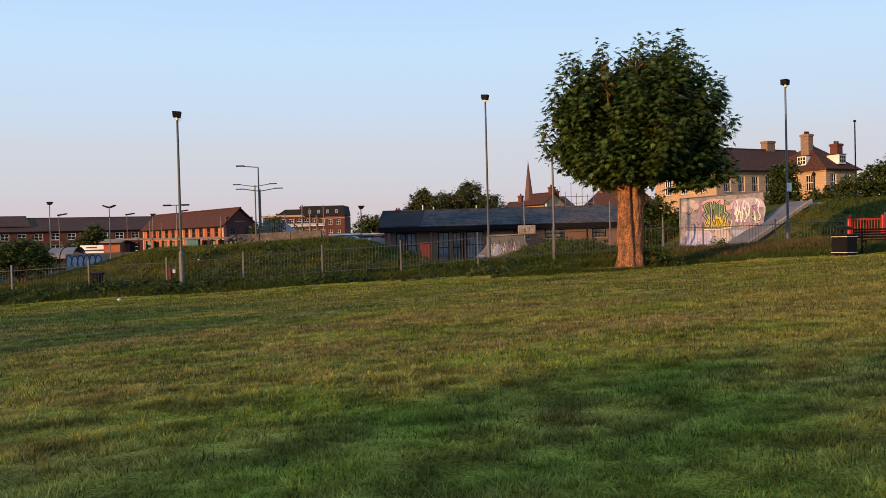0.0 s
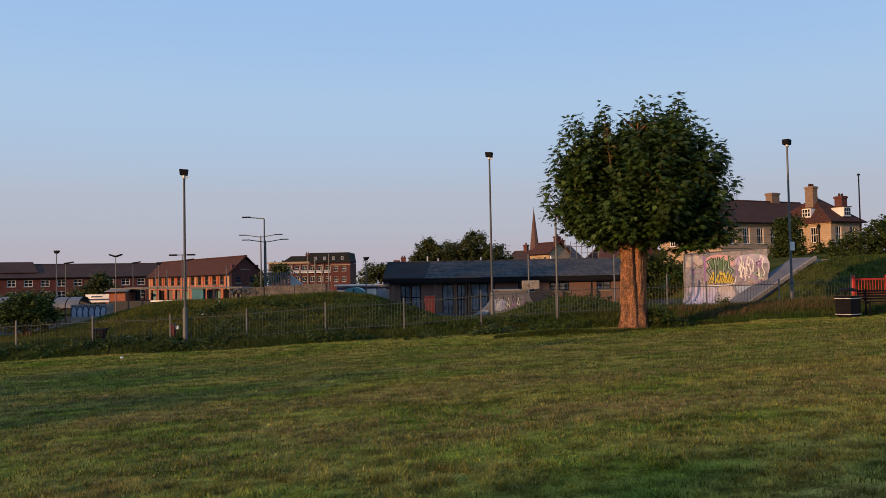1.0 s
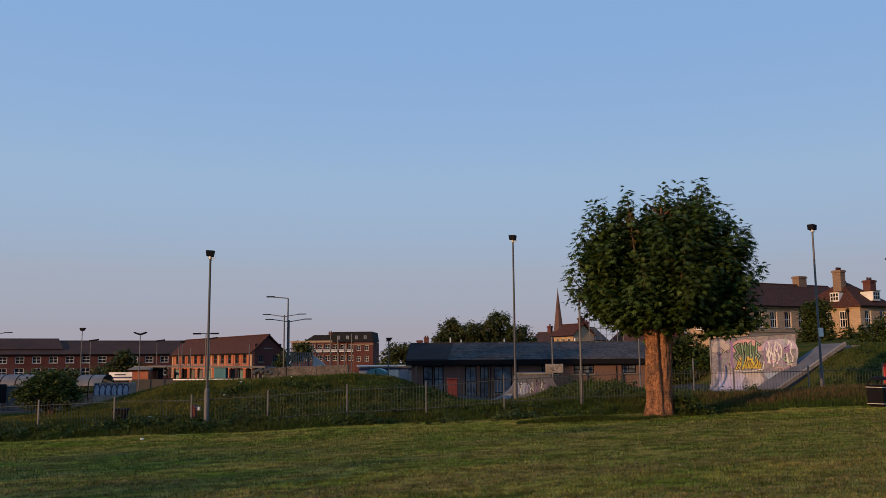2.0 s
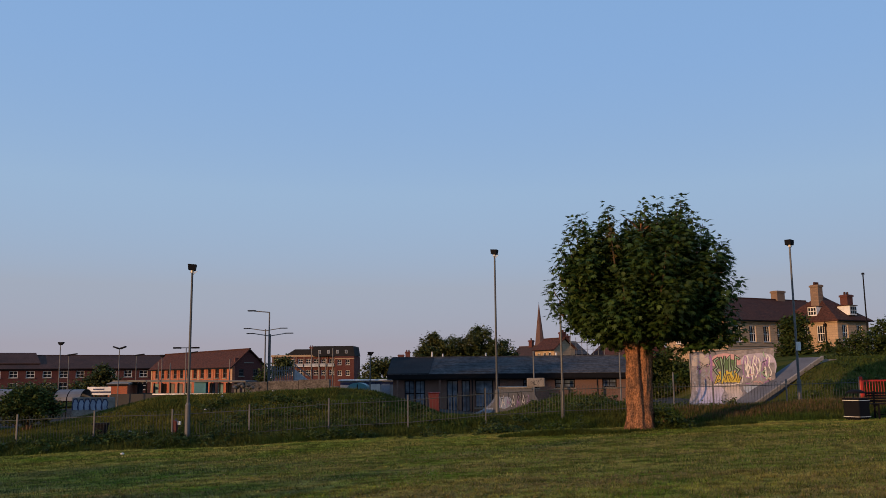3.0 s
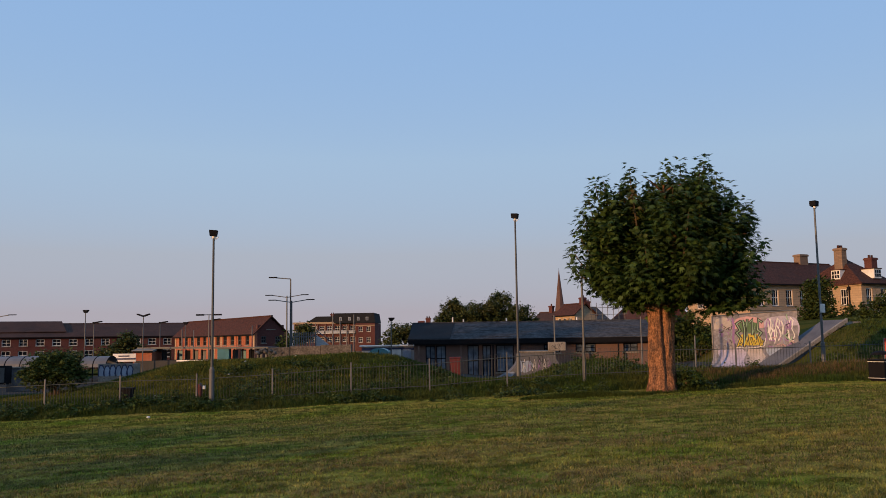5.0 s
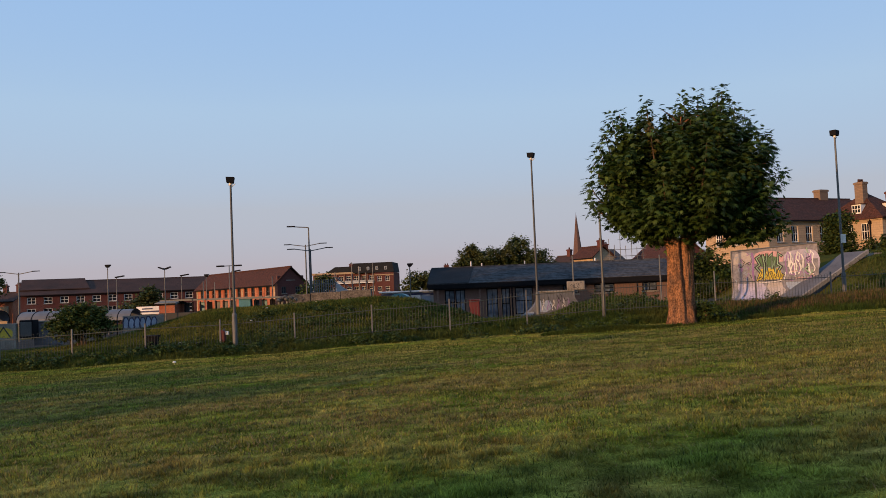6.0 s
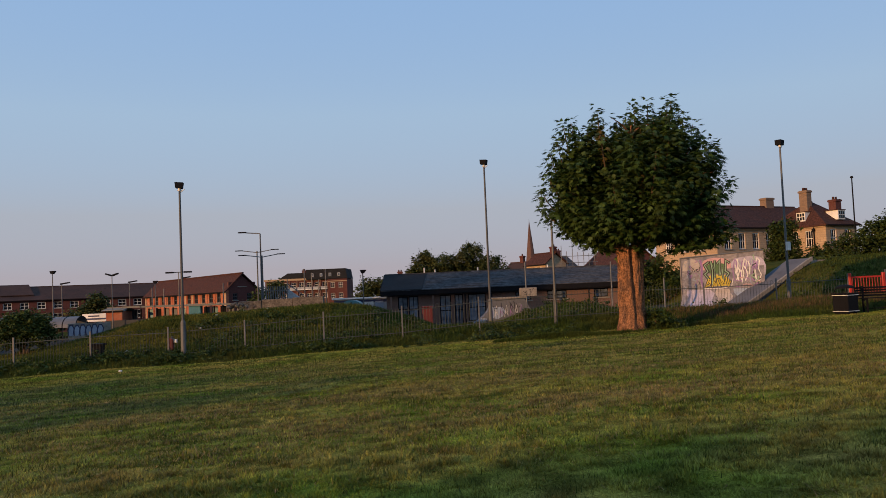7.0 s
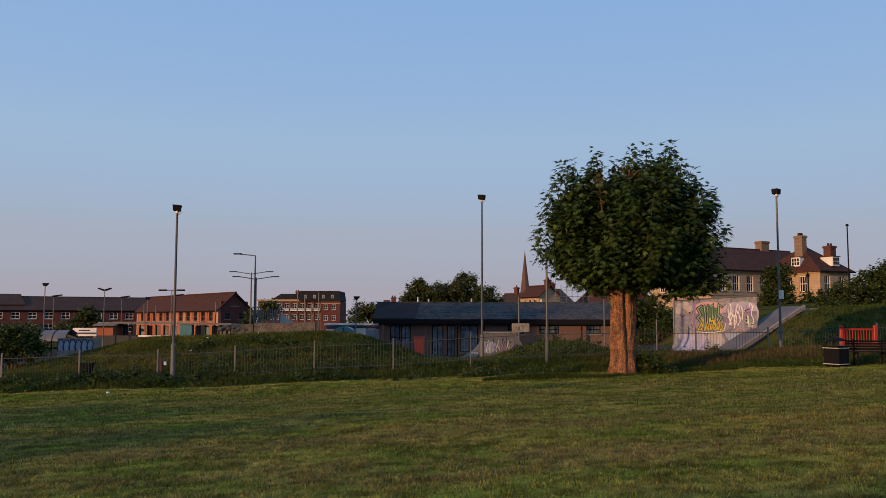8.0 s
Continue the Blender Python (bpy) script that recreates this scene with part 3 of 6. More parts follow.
def park_bench():
    p = (13.13, 28.90, 0.14)
    g = float(height(p[0] + 1, p[1]))
    t = thing("park_bench", (p[0], p[1], g), "black slatted metal park bench with arched end frames", "bench", turn=-4)
    long = 2.3
    for i in range(4):
        bm = boxed(0, long, 0.4 + i * 0.02, 0.425 + i * 0.02, 0.5 + i * 0.085, 0.56 + i * 0.085, bevel=0.008)
        part("back_slat", bm, BLACK, t)
    for i in range(5):
        part("seat_slat", boxed(0, long, -0.02 + i * 0.085, 0.045 + i * 0.085, 0.43, 0.455, bevel=0.006), BLACK, t)
    for x in (0.25, 1.15, 2.05):
        bm = bmesh.new()
        box(bm, x - 0.025, x + 0.025, 0.0, 0.05, -0.05, 0.43)
        box(bm, x - 0.025, x + 0.025, 0.36, 0.41, -0.05, 0.85)
        box(bm, x - 0.025, x + 0.025, 0.05, 0.36, 0.385, 0.43)
        pts = [Vector((x, 0.03, 0.05)), Vector((x - 0.1, 0.0, 0.2)), Vector((x - 0.14, 0.0, 0.32)), Vector((x - 0.06, 0.0, 0.42))]
        for a, b in zip(pts, pts[1:]):
            rod(bm, a, b, 0.018, n=6)
        part("end_frame", bm, BLACK, t)
    part("tie_bar", rodded((0.25, 0.2, 0.1), (2.05, 0.2, 0.1), 0.014, n=6), BLACK, t)


def red_gate():
    a, b = Vector((14.76, 33.20, 1.38)), Vector((16.08, 33.30, 1.41))
    t = thing("red_gate", (a.x, a.y, a.z), "red painted metal playground gate with upright bars", "gate", turn=math.degrees(math.atan2(b.y - a.y, b.x - a.x)))
    w = (b - a).length
    for x in (0.0, w):
        part("gate_post", boxed(x - 0.055, x + 0.055, -0.055, 0.055, -1.3, 0.03, bevel=0.012), REDP, t)
    for z in (-0.12, -0.98):
        part("gate_rail", boxed(0.055, w - 0.055, -0.025, 0.025, z - 0.03, z + 0.03), REDP, t)
    bar = None
    n = 11
    for i in range(n):
        x = 0.055 + (w - 0.11) * (i + 0.5) / n
        if bar is None:
            bar = part("gate_bar", rodded((0, 0, -0.95), (0, 0, -0.15), 0.014, n=6), REDP, t)
            bar.matrix_basis = pose(x, 0, 0)
        else:
            same_part("gate_bar", bar, t, pose(x, 0, 0))


litter_bin()
park_bench()
red_gate()


def small_bin():
    p = (-12.92, 30.40, -0.01)
    t = thing("trough_bin", (p[0], p[1], p[2] - 0.45), "small dark flared bin behind the railings", "litter bin")
    bm = bmesh.new()
    prism(bm, [(-0.13, -0.3), (0.13, -0.3), (0.2, 0.46), (-0.2, 0.46)], -0.16, 0.16)
    part("body", bm, BLACK, t)
    part("rim", boxed(-0.25, 0.25, -0.2, 0.2, 0.46, 0.53, bevel=0.01), BLACK, t)


def dog_bin():
    p = (-10.34, 30.50, -0.30)
    t = thing("dog_waste_bin", (p[0], p[1], p[2]), "small red dog waste bin on a post", "waste bin")
    part("bin_post", boxed(-0.03, 0.03, 0.1, 0.16, -0.4, 0.5), GALV, t)
    part("body", boxed(-0.1, 0.1, -0.1, 0.1, 0.0, 0.36, bevel=0.015), FADEDRED, t)
    part("lid", prism(bmesh.new(), [(-0.11, 0.36), (0.11, 0.36), (0.11, 0.4), (0.0, 0.46), (-0.11, 0.4)], -0.11, 0.11), FADEDRED, t)
    part("bag_holder", boxed(0.11, 0.22, -0.06, 0.06, 0.28, 0.4, bevel=0.01), WHITEP, t, "white bag holder")


def red_cabinet():
    p = (-1.90, 48.00, -0.29)
    t = thing("red_cabinet", (p[0], p[1], p[2]), "red box cabinet standing by the clubhouse", "cabinet")
    part("body", boxed(-0.3, 0.3, -0.25, 0.25, -0.5, 0.93, bevel=0.03), FADEDRED, t)
    part("door", boxed(-0.25, 0.25, -0.27, -0.251, -0.1, 0.85), FADEDRED, t)
    part("lid", boxed(-0.33, 0.33, -0.29, 0.28, 0.93, 0.99, bevel=0.02), FADEDRED, t)


small_bin()
dog_bin()
red_cabinet()


# ---- ramps ----
def stroke(bm, pts, wide, y=-0.012):
    """A painted line through (x, z) points, a few millimetres proud of the wall: one ribbon, mitred at its bends."""
    pts = [Vector((x, 0, z)) for x, z in pts]
    pts = [p for i, p in enumerate(pts) if i == 0 or (p - pts[i - 1]).length > 1e-4]
    if len(pts) < 2:
        return bm
    ways = [(q - p).normalized() for p, q in zip(pts, pts[1:])]
    lo = []
    for i, p in enumerate(pts):
        d0, d1 = ways[max(i - 1, 0)], ways[min(i, len(ways) - 1)]
        n = Vector((-d0.z - d1.z, 0, d0.x + d1.x))
        n = n.normalized() if n.length > 0.3 else Vector((-d0.z, 0, d0.x))
        n *= wide / 2 / max(0.6, abs(n.dot(Vector((-d0.z, 0, d0.x)))))
        p = p - d0 * wide * 0.3 if i == 0 else p + d1 * wide * 0.3 if i == len(pts) - 1 else p
        lo.append([bm.verts.new(p + k * n + Vector((0, y, 0))) for k in (-1, 1)])
    hi = [[bm.verts.new((v.co.x, -0.001, v.co.z)) for v in pair] for pair in lo]
    for i in range(len(lo) - 1):
        bm.faces.new((lo[i][0], lo[i + 1][0], lo[i + 1][1], lo[i][1]))
        for k in (0, 1):
            bm.faces.new((lo[i][k], hi[i][k], hi[i + 1][k], lo[i + 1][k]))
    for i in (0, -1):
        bm.faces.new((lo[i][0], lo[i][1], hi[i][1], hi[i][0]))
    bmesh.ops.recalc_face_normals(bm, faces=bm.faces)
    return bm


def blob(bm, cx, cz, rx, rz, y, seed, n=22, rag=0.2):
    r = random.Random(seed)
    ph = [r.uniform(0, 6.28) for _ in range(3)]
    ring = []
    for i in range(n):
        a = 6.2832 * i / n
        k = 1 + rag * (0.5 * math.sin(2 * a + ph[0]) + 0.35 * math.sin(3 * a + ph[1]) + 0.3 * math.sin(5 * a + ph[2]))
        sq = 1 / max(abs(math.cos(a)), abs(math.sin(a))) ** 0.5
        ring.append((cx + rx * k * sq * math.cos(a), cz + rz * k * sq * math.sin(a)))
    lo = [bm.verts.new((x, y, z)) for x, z in ring]
    hi = [bm.verts.new((x, -0.0005, z)) for x, z in ring]
    bm.faces.new(lo)
    for i in range(n):
        bm.faces.new((lo[i], lo[(i + 1) % n], hi[(i + 1) % n], hi[i]))
    bmesh.ops.recalc_face_normals(bm, faces=bm.faces)
    return bm


def spray(name, colour):
    return material(name, colour, 0.6, vary=0.18, size=0.5, fine=16, bump=0.05, amount=0.5)


# grey for a sprayed patch and for the shadow painted on the tall ramp
SHADOWINK = spray("grey_spray_and_shade", (0.14, 0.14, 0.16))
CREAM = spray("cream_spray", (0.42, 0.37, 0.345))
PINK, LILAC, YELLOW, GREENP = spray("pink_spray", (0.52, 0.31, 0.32)), spray("lilac_spray", (0.4, 0.37, 0.47)), spray("yellow_spray", (0.55, 0.42, 0.05)), spray("green_spray", (0.08, 0.16, 0.07))
PURPLE, BLUEP, WHITES, INK, MINT = spray("purple_spray", (0.28, 0.15, 0.36)), spray("pale_blue_spray", (0.27, 0.33, 0.43)), spray("white_spray", (0.7, 0.68, 0.66)), spray("black_spray", (0.03, 0.03, 0.035)), spray("mint_spray", (0.25, 0.4, 0.27))


def tall_ramp():
    """A tall quarter pipe whose curved face looks at the lawn."""
    p, q = Vector((11.67, 46.00, 2.66)), Vector((15.55, 44.60, 2.88))
    g = -0.1
    t = thing("quarter_pipe", (p.x, p.y, g), "tall concrete quarter pipe covered in colourful graffiti", "skate ramp", turn=math.degrees(math.atan2(q.y - p.y, q.x - p.x)))
    w, h = (Vector((q.x, q.y)) - Vector((p.x, p.y))).length, p.z - g
    rise = q.z - p.z
    R = h * 0.38
    prof = [(0.0, h), (-0.01, R)]
    for k in range(1, 9):
        a = math.radians(90 * k / 8)
        prof.append((-R * 1.5 * (1 - math.cos(a)), R - R * math.sin(a)))
    outline = [(0.35, -0.4), (0.35, h)] + prof + [(prof[-1][0], -0.4)]
    bm = bmesh.new()
    a = [bm.verts.new((0.36 * min(y, 0) / (R * 1.5), y, z)) for y, z in outline]
    b = [bm.verts.new((w, y, z + (rise if i in (1, 2) else 0))) for i, (y, z) in enumerate(outline)]
    bm.faces.new(a)
    bm.faces.new(b[::-1])
    for i in range(len(a)):
        j = (i + 1) % len(a)
        bm.faces.new((a[i], a[j], b[j], b[i]))
    bmesh.ops.recalc_face_normals(bm, faces=bm.faces)
    part("riding_face", bm, RAMP, t, "pale concrete curved face")
    part("coping", rodded((0, -0.02, h), (w, -0.02, h + rise), 0.03), GALV, t, "steel coping tube")
    part("side_edge", boxed(-0.06, -0.002, -0.05, 0.35, -0.3, h + 0.02), CONCRETE, t)
    zb = R + 0.02
    def line(name, mat, label, pts, wide, y):
        part(name, stroke(bmesh.new(), pts, wide, y), mat, t, label)

    part("graffiti_ground", blob(bmesh.new(), 0.52, (zb + h) / 2, 0.46, (h - zb) * 0.46, -0.004, 3, rag=0.05), CREAM, t, "white sprayed ground")
    part("graffiti_ground", blob(bmesh.new(), 1.78, (zb + h) / 2, 0.8, (h - zb) * 0.46, -0.004, 5, rag=0.05), PINK, t, "pink sprayed ground")
    part("graffiti_ground", blob(bmesh.new(), 3.35, (zb + h) / 2 + 0.06, 0.84, (h - zb) * 0.44, -0.004, 8, rag=0.05), LILAC, t, "lilac sprayed ground")
    r = random.Random(21)
    # an unreadable tag: four slim outlined shapes, dark green above and yellow below
    tall = h - zb - 0.2
    shapes = [[(0.9, 0.95), (0.1, 0.85), (0.75, 0.6), (0.05, 0.5), (0.85, 0.3), (0.1, 0.0), (0.95, 0.1)], [(0.1, 0.0), (0.3, 0.6), (0.0, 1.0), (0.6, 0.7), (0.9, 1.02), (0.7, 0.35), (1.0, 0.05), (0.4, 0.2)],
              [(0.0, 0.9), (0.5, 1.0), (0.35, 0.4), (0.9, 0.75), (1.0, 0.2), (0.5, 0.05), (0.1, 0.3)], [(0.95, 0.9), (0.3, 1.0), (0.1, 0.6), (0.8, 0.5), (0.2, 0.35), (0.5, 0.0), (1.05, 0.2)]]
    part("graffiti_fill", blob(bmesh.new(), 1.8, zb + tall * 0.72, 0.5, tall * 0.2, -0.0095, 11, rag=0.12), GREENP, t, "dark green upper fill")
    part("graffiti_fill", blob(bmesh.new(), 1.85, zb + tall * 0.3, 0.56, tall * 0.2, -0.0092, 12, rag=0.12), YELLOW, t, "yellow lower fill")
    for i, shape in enumerate(shapes):
        x0, z0 = 1.17 + i * 0.34, zb + 0.12
        pts = [(x0 + 0.25 * u, z0 + (tall - 0.14) * v) for u, v in shape]
        line("graffiti_outline", INK, "black outline of a tag", pts, 0.15, -0.012 - 0.0003 * i)
        line("graffiti_tag", MINT, "pale green line of a tag", pts, 0.045, -0.015 - 0.0003 * i)
        line("graffiti_fill", YELLOW, "yellow lower half of a tag", [(u, v) for u, v in pts if v < z0 + tall * 0.4] + [(x0 + 0.2, z0 + 0.05)], 0.07, -0.0175 - 0.0003 * i)
    line("graffiti_highlight", WHITES, "white underline", [(1.1, zb + 0.06), (1.55, zb + 0.02), (2.0, zb + 0.03), (2.5, zb + 0.12), (2.58, zb + 0.5)], 0.035, -0.0215)
    # a paler, half covered piece beside it: hollow loops with runs of white
    for i in range(8):
        x0 = 2.66 + i * 0.155 + r.uniform(-0.03, 0.03)
        z0, z1, b = zb + 0.35 + r.uniform(-0.15, 0.15), h - 0.2 + r.uniform(-0.12, 0.08), 0.15 + r.uniform(0, 0.07)
        pts = [(x0, z0), (x0 - 0.05, (z0 + z1) / 2), (x0 + b * 0.4, z1), (x0 + b, z1 - 0.15), (x0 + b * 0.6, (z0 + z1) / 2), (x0 + b * 1.2, z0 + 0.25), (x0 + b * 0.7, z0 - 0.05), (x0, z0)]
        line("graffiti_scrawl", (PURPLE, BLUEP, PURPLE, WHITES)[i % 4], "faded hollow letter shape", pts[: r.choice((5, 7, 8))], 0.032 + 0.015 * r.random(), -0.009 - 0.0004 * i)
    for i in range(11):
        x, z = 2.65 + r.random() * 1.25, h - 0.1 - r.random() * 0.7
        line("graffiti_drip", WHITES, "white run of paint", [(x, z), (x + r.uniform(-0.08, 0.08), z - 0.2 - 0.2 * r.random()), (x + r.uniform(-0.1, 0.1), z - 0.35 - 0.5 * r.random())], 0.03 + 0.04 * r.random(), -0.0125 - 0.0004 * i)
    for i in range(8):
        x, z = 2.6 + r.random() * 1.15, zb + 0.05 + r.random() * 0.5
        line("graffiti_scrawl", (PURPLE, PINK)[i % 2], "small purple scrawl", [(x, z), (x + 0.12, z + r.uniform(-0.1, 0.15)), (x + 0.22, z + r.uniform(-0.1, 0.1))], 0.04, -0.0175 - 0.0003 * i)
    # sprayed patches that follow the curve below, and one painted shadow
    def curved(name, mat, label, x0, x1, k0, k1, seed):
        q = random.Random(seed)
        bm = bmesh.new()
        rows = []
        for k in range(k0, k1 + 1):
            y, z = prof[k]
            a, b = x0 + q.uniform(-0.15, 0.15), x1 + q.uniform(-0.15, 0.15)
            rows.append([bm.verts.new((v, y - 0.006, z + 0.008)) for v in (a, (a + b) / 2, b)])
        for u, v in zip(rows, rows[1:]):
            for i in (0, 1):
                bm.faces.new((u[i], u[i + 1], v[i + 1], v[i]))
        part(name, bm, mat, t, label)

    curved("graffiti_and_shade_patch", LILAC, "lilac sprayed patch on the curve", 0.3, 1.5, 1, 6, 41)
    curved("graffiti_and_shade_patch", CREAM, "cream sprayed patch on the curve", 1.7, 2.5, 1, 5, 42)
    curved("graffiti_and_shade_patch", BLUEP, "pale blue sprayed patch on the curve", 2.7, 3.9, 1, 7, 43)
    # this wedge is a triangular shadow painted onto the curve
    curved("graffiti_and_shade_patch", SHADOWINK, "dark grey painted shadow wedge on the curve", 1.6, 2.4, 5, 9, 44)
    for i in range(26):
        x, z = 0.1 + r.random() * 0.85, zb + r.random() * (h - zb - 0.25)
        line("graffiti_tag", (BLUEP, PURPLE, INK)[i % 3], "small sprayed tag", [(x, z), (x + r.uniform(-0.12, 0.12), z + r.uniform(0.05, 0.16)), (x + r.uniform(-0.1, 0.15), z + r.uniform(0.1, 0.2))], 0.03, -0.009 - 0.0004 * i)
    line("graffiti_stroke", PURPLE, "purple band", [(1.08, zb + 0.1), (1.0, zb + 0.5), (1.06, h - 0.5), (1.0, h - 0.15)], 0.1, -0.017)
    line("graffiti_stroke", PURPLE, "purple zigzag", [(3.6, zb + 0.1), (3.75, zb + 0.25), (3.9, zb + 0.08), (4.05, zb + 0.2)], 0.06, -0.016)
    for i in range(12):
        x, z = w - 0.5 + r.random() * 0.3, zb + 0.1 + r.random() * (h - zb - 0.3)
        line("graffiti_tag", (INK, MINT, PURPLE)[i % 3], "tag near the corner", [(x, z), (x + r.uniform(-0.15, 0.1), z + r.uniform(0.05, 0.2)), (x + r.uniform(-0.1, 0.1), z + 0.25)], 0.05, -0.018 - 0.0004 * i)


SLABGREY = material("slab_grey", (0.12, 0.125, 0.14), 0.9, vary=0.15, size=0.8, fine=10, bump=0.2, second=(0.09, 0.095, 0.11))


def bank_ramp():
    """The concrete slope beside the quarter pipe, with its pale coping running up the bank."""
    a, b = Vector((13.93, 42.80, 0.21)), Vector((17.72, 44.20, 2.35))
    t = thing("bank_ramp", (a.x, a.y, a.z), "grey concrete bank ramp with a pale coping edge", "skate ramp", turn=math.degrees(math.atan2(b.y - a.y, b.x - a.x)))
    w, h = math.hypot(b.x - a.x, b.y - a.y), b.z - a.z
    part("slope", prism(bmesh.new(), [(-0.4, -0.6), (w + 0.1, -0.6), (w + 0.1, h), (-0.4, -0.28)], 0.16, 1.7), SLABGREY, t)
    part("coping", prism(bmesh.new(), [(-0.5, -0.5), (w + 0.2, h - 0.14), (w + 0.2, h + 0.06), (-0.5, -0.3)], 0.0, 0.158), CONCRETE, t, "pale concrete coping")
    part("deck", boxed(w + 0.1, w + 1.2, 0.16, 2.0, h - 0.5, h - 0.1), CONCRETE, t)


def small_ramp():
    p, q = Vector((1.18, 42.00, -0.21)), Vector((3.02, 42.00, 0.96))
    t = thing("small_quarter_pipe", (p.x, p.y, -0.35), "small concrete quarter pipe with graffiti on its side", "skate ramp")
    w, h = q.x - p.x, q.z + 0.35
    pts = [(-2.0, -0.5)]
    for k in range(9):
        a = math.radians(90 * k / 8)
        pts.append((-1.95 + 2.2 * math.sin(a), -0.12 + (h + 0.12) * (1 - math.cos(a))))
    pts += [(w, h), (w + 0.6, 0.2), (w + 0.6, -0.5)]
    part("ramp_body", prism(bmesh.new(), pts, 0, 2.4), SLABGREY, t, "grey weathered ramp body")
    part("coping", rodded((0.26, 0.0, h + 0.01), (0.26, 2.4, h + 0.01), 0.03), GALV, t)
    part("deck_slab", boxed(0.3, w + 0.1, -0.05, 2.4, h + 0.004, h + 0.07), CONCRETE, t)
    r = random.Random(6)
    for i in range(13):
        x, z = 0.25 + r.random() * 1.5, h - 0.12 - r.random() * 0.5
        part("graffiti_tag", stroke(bmesh.new(), [(x, z), (x + r.uniform(-0.1, 0.1), z - r.uniform(0.08, 0.25)), (x + r.uniform(0, 0.2), z - r.uniform(0.05, 0.3))], 0.03, -0.01 - 0.0004 * i), INK, t, "dark sprayed tag")
    bm = bmesh.new()
    blob(bm, 0.5, h * 0.5, 0.34, 0.3, -0.005, 4)
    part("graffiti_fill", bm, BLUEP, t, "pale blue sprayed patch")
    part("graffiti_fill", blob(bmesh.new(), 1.35, h * 0.62, 0.36, 0.24, -0.006, 14), SHADOWINK, t, "dark grey sprayed patch")
    part("graffiti_fill", blob(bmesh.new(), -0.25, h * 0.22, 0.22, 0.12, -0.006, 15), BLUEP, t, "pale blue sprayed patch")
    for i in range(7):
        x = 0.15 + i * 0.24
        part("graffiti_tag", stroke(bmesh.new(), [(x, h * 0.35), (x + 0.1, h * 0.75), (x + 0.16, h * 0.4), (x + 0.05, h * 0.55)], 0.035, -0.012), WHITES if i % 2 else PURPLE, t, "sprayed loops")
    g = thing("sprayed_crate", (q.x + 0.15, q.y + 0.4, q.z + 0.07), "pale box with sprayed tags on the ramp deck", "box")
    part("body", boxed(-0.32, 0.5, -0.3, 0.3, 0, 0.42, bevel=0.015), CONCRETE, g)
    for i in range(9):
        x, z = -0.27 + r.random() * 0.55, 0.06 + r.random() * 0.25
        tag = stroke(bmesh.new(), [(x, z), (x + r.uniform(-0.03, 0.1), z + r.uniform(-0.02, 0.12)), (x + r.uniform(0.02, 0.16), z + r.uniform(-0.04, 0.06))], 0.018, -0.006 - 0.0003 * i)
        part("graffiti_tag", tag, INK, g).matrix_basis = pose(0, -0.3, 0)


tall_ramp()
bank_ramp()
small_ramp()


# ---- buildings ----
def window_unit(t, M, x0, x1, za, zb, frame_mat, bars=1, glass=None):
    """A window in the wall's own frame: frame, pane and sill, set back in its opening."""
    f = 0.07
    fr = pierced(bmesh.new(), x1 - x0, za, zb, 0.08, 0.15, [(f, x1 - x0 - f, za + f, zb - f)])
    bmesh.ops.translate(fr, verts=fr.verts, vec=(x0, 0, 0))
    win = part("window", fr, frame_mat, t)
    win.matrix_basis = M
    part("meeting_rail", boxed(x0 + f, x1 - f, 0.085, 0.145, (za + zb) / 2 - 0.03, (za + zb) / 2 + 0.03), frame_mat, win)
    for i in range(bars):
        c = x0 + (x1 - x0) * (i + 1) / (bars + 1)
        part("glazing_bar", boxed(c - 0.022, c + 0.022, 0.09, 0.14, za + f, zb - f), frame_mat, win)
    part("pane", boxed(x0 + f, x1 - f, 0.11, 0.12, za + f, zb - f), glass or GLASS, win)
    part("sill", boxed(x0 - 0.08, x1 + 0.08, -0.08, 0.08, za - 0.1, za - 0.002), CONCRETE, win)


def slab(bm, c, thick=0.14):
    lo = [bm.verts.new(p) for p in c]
    hi = [bm.verts.new((p[0], p[1], p[2] + thick)) for p in c]
    bm.faces.new(lo)
    bm.faces.new(hi)
    for i in range(len(c)):
        j = (i + 1) % len(c)
        bm.faces.new((lo[i], lo[j], hi[j], hi[i]))
    bmesh.ops.recalc_face_normals(bm, faces=bm.faces)
    return bm


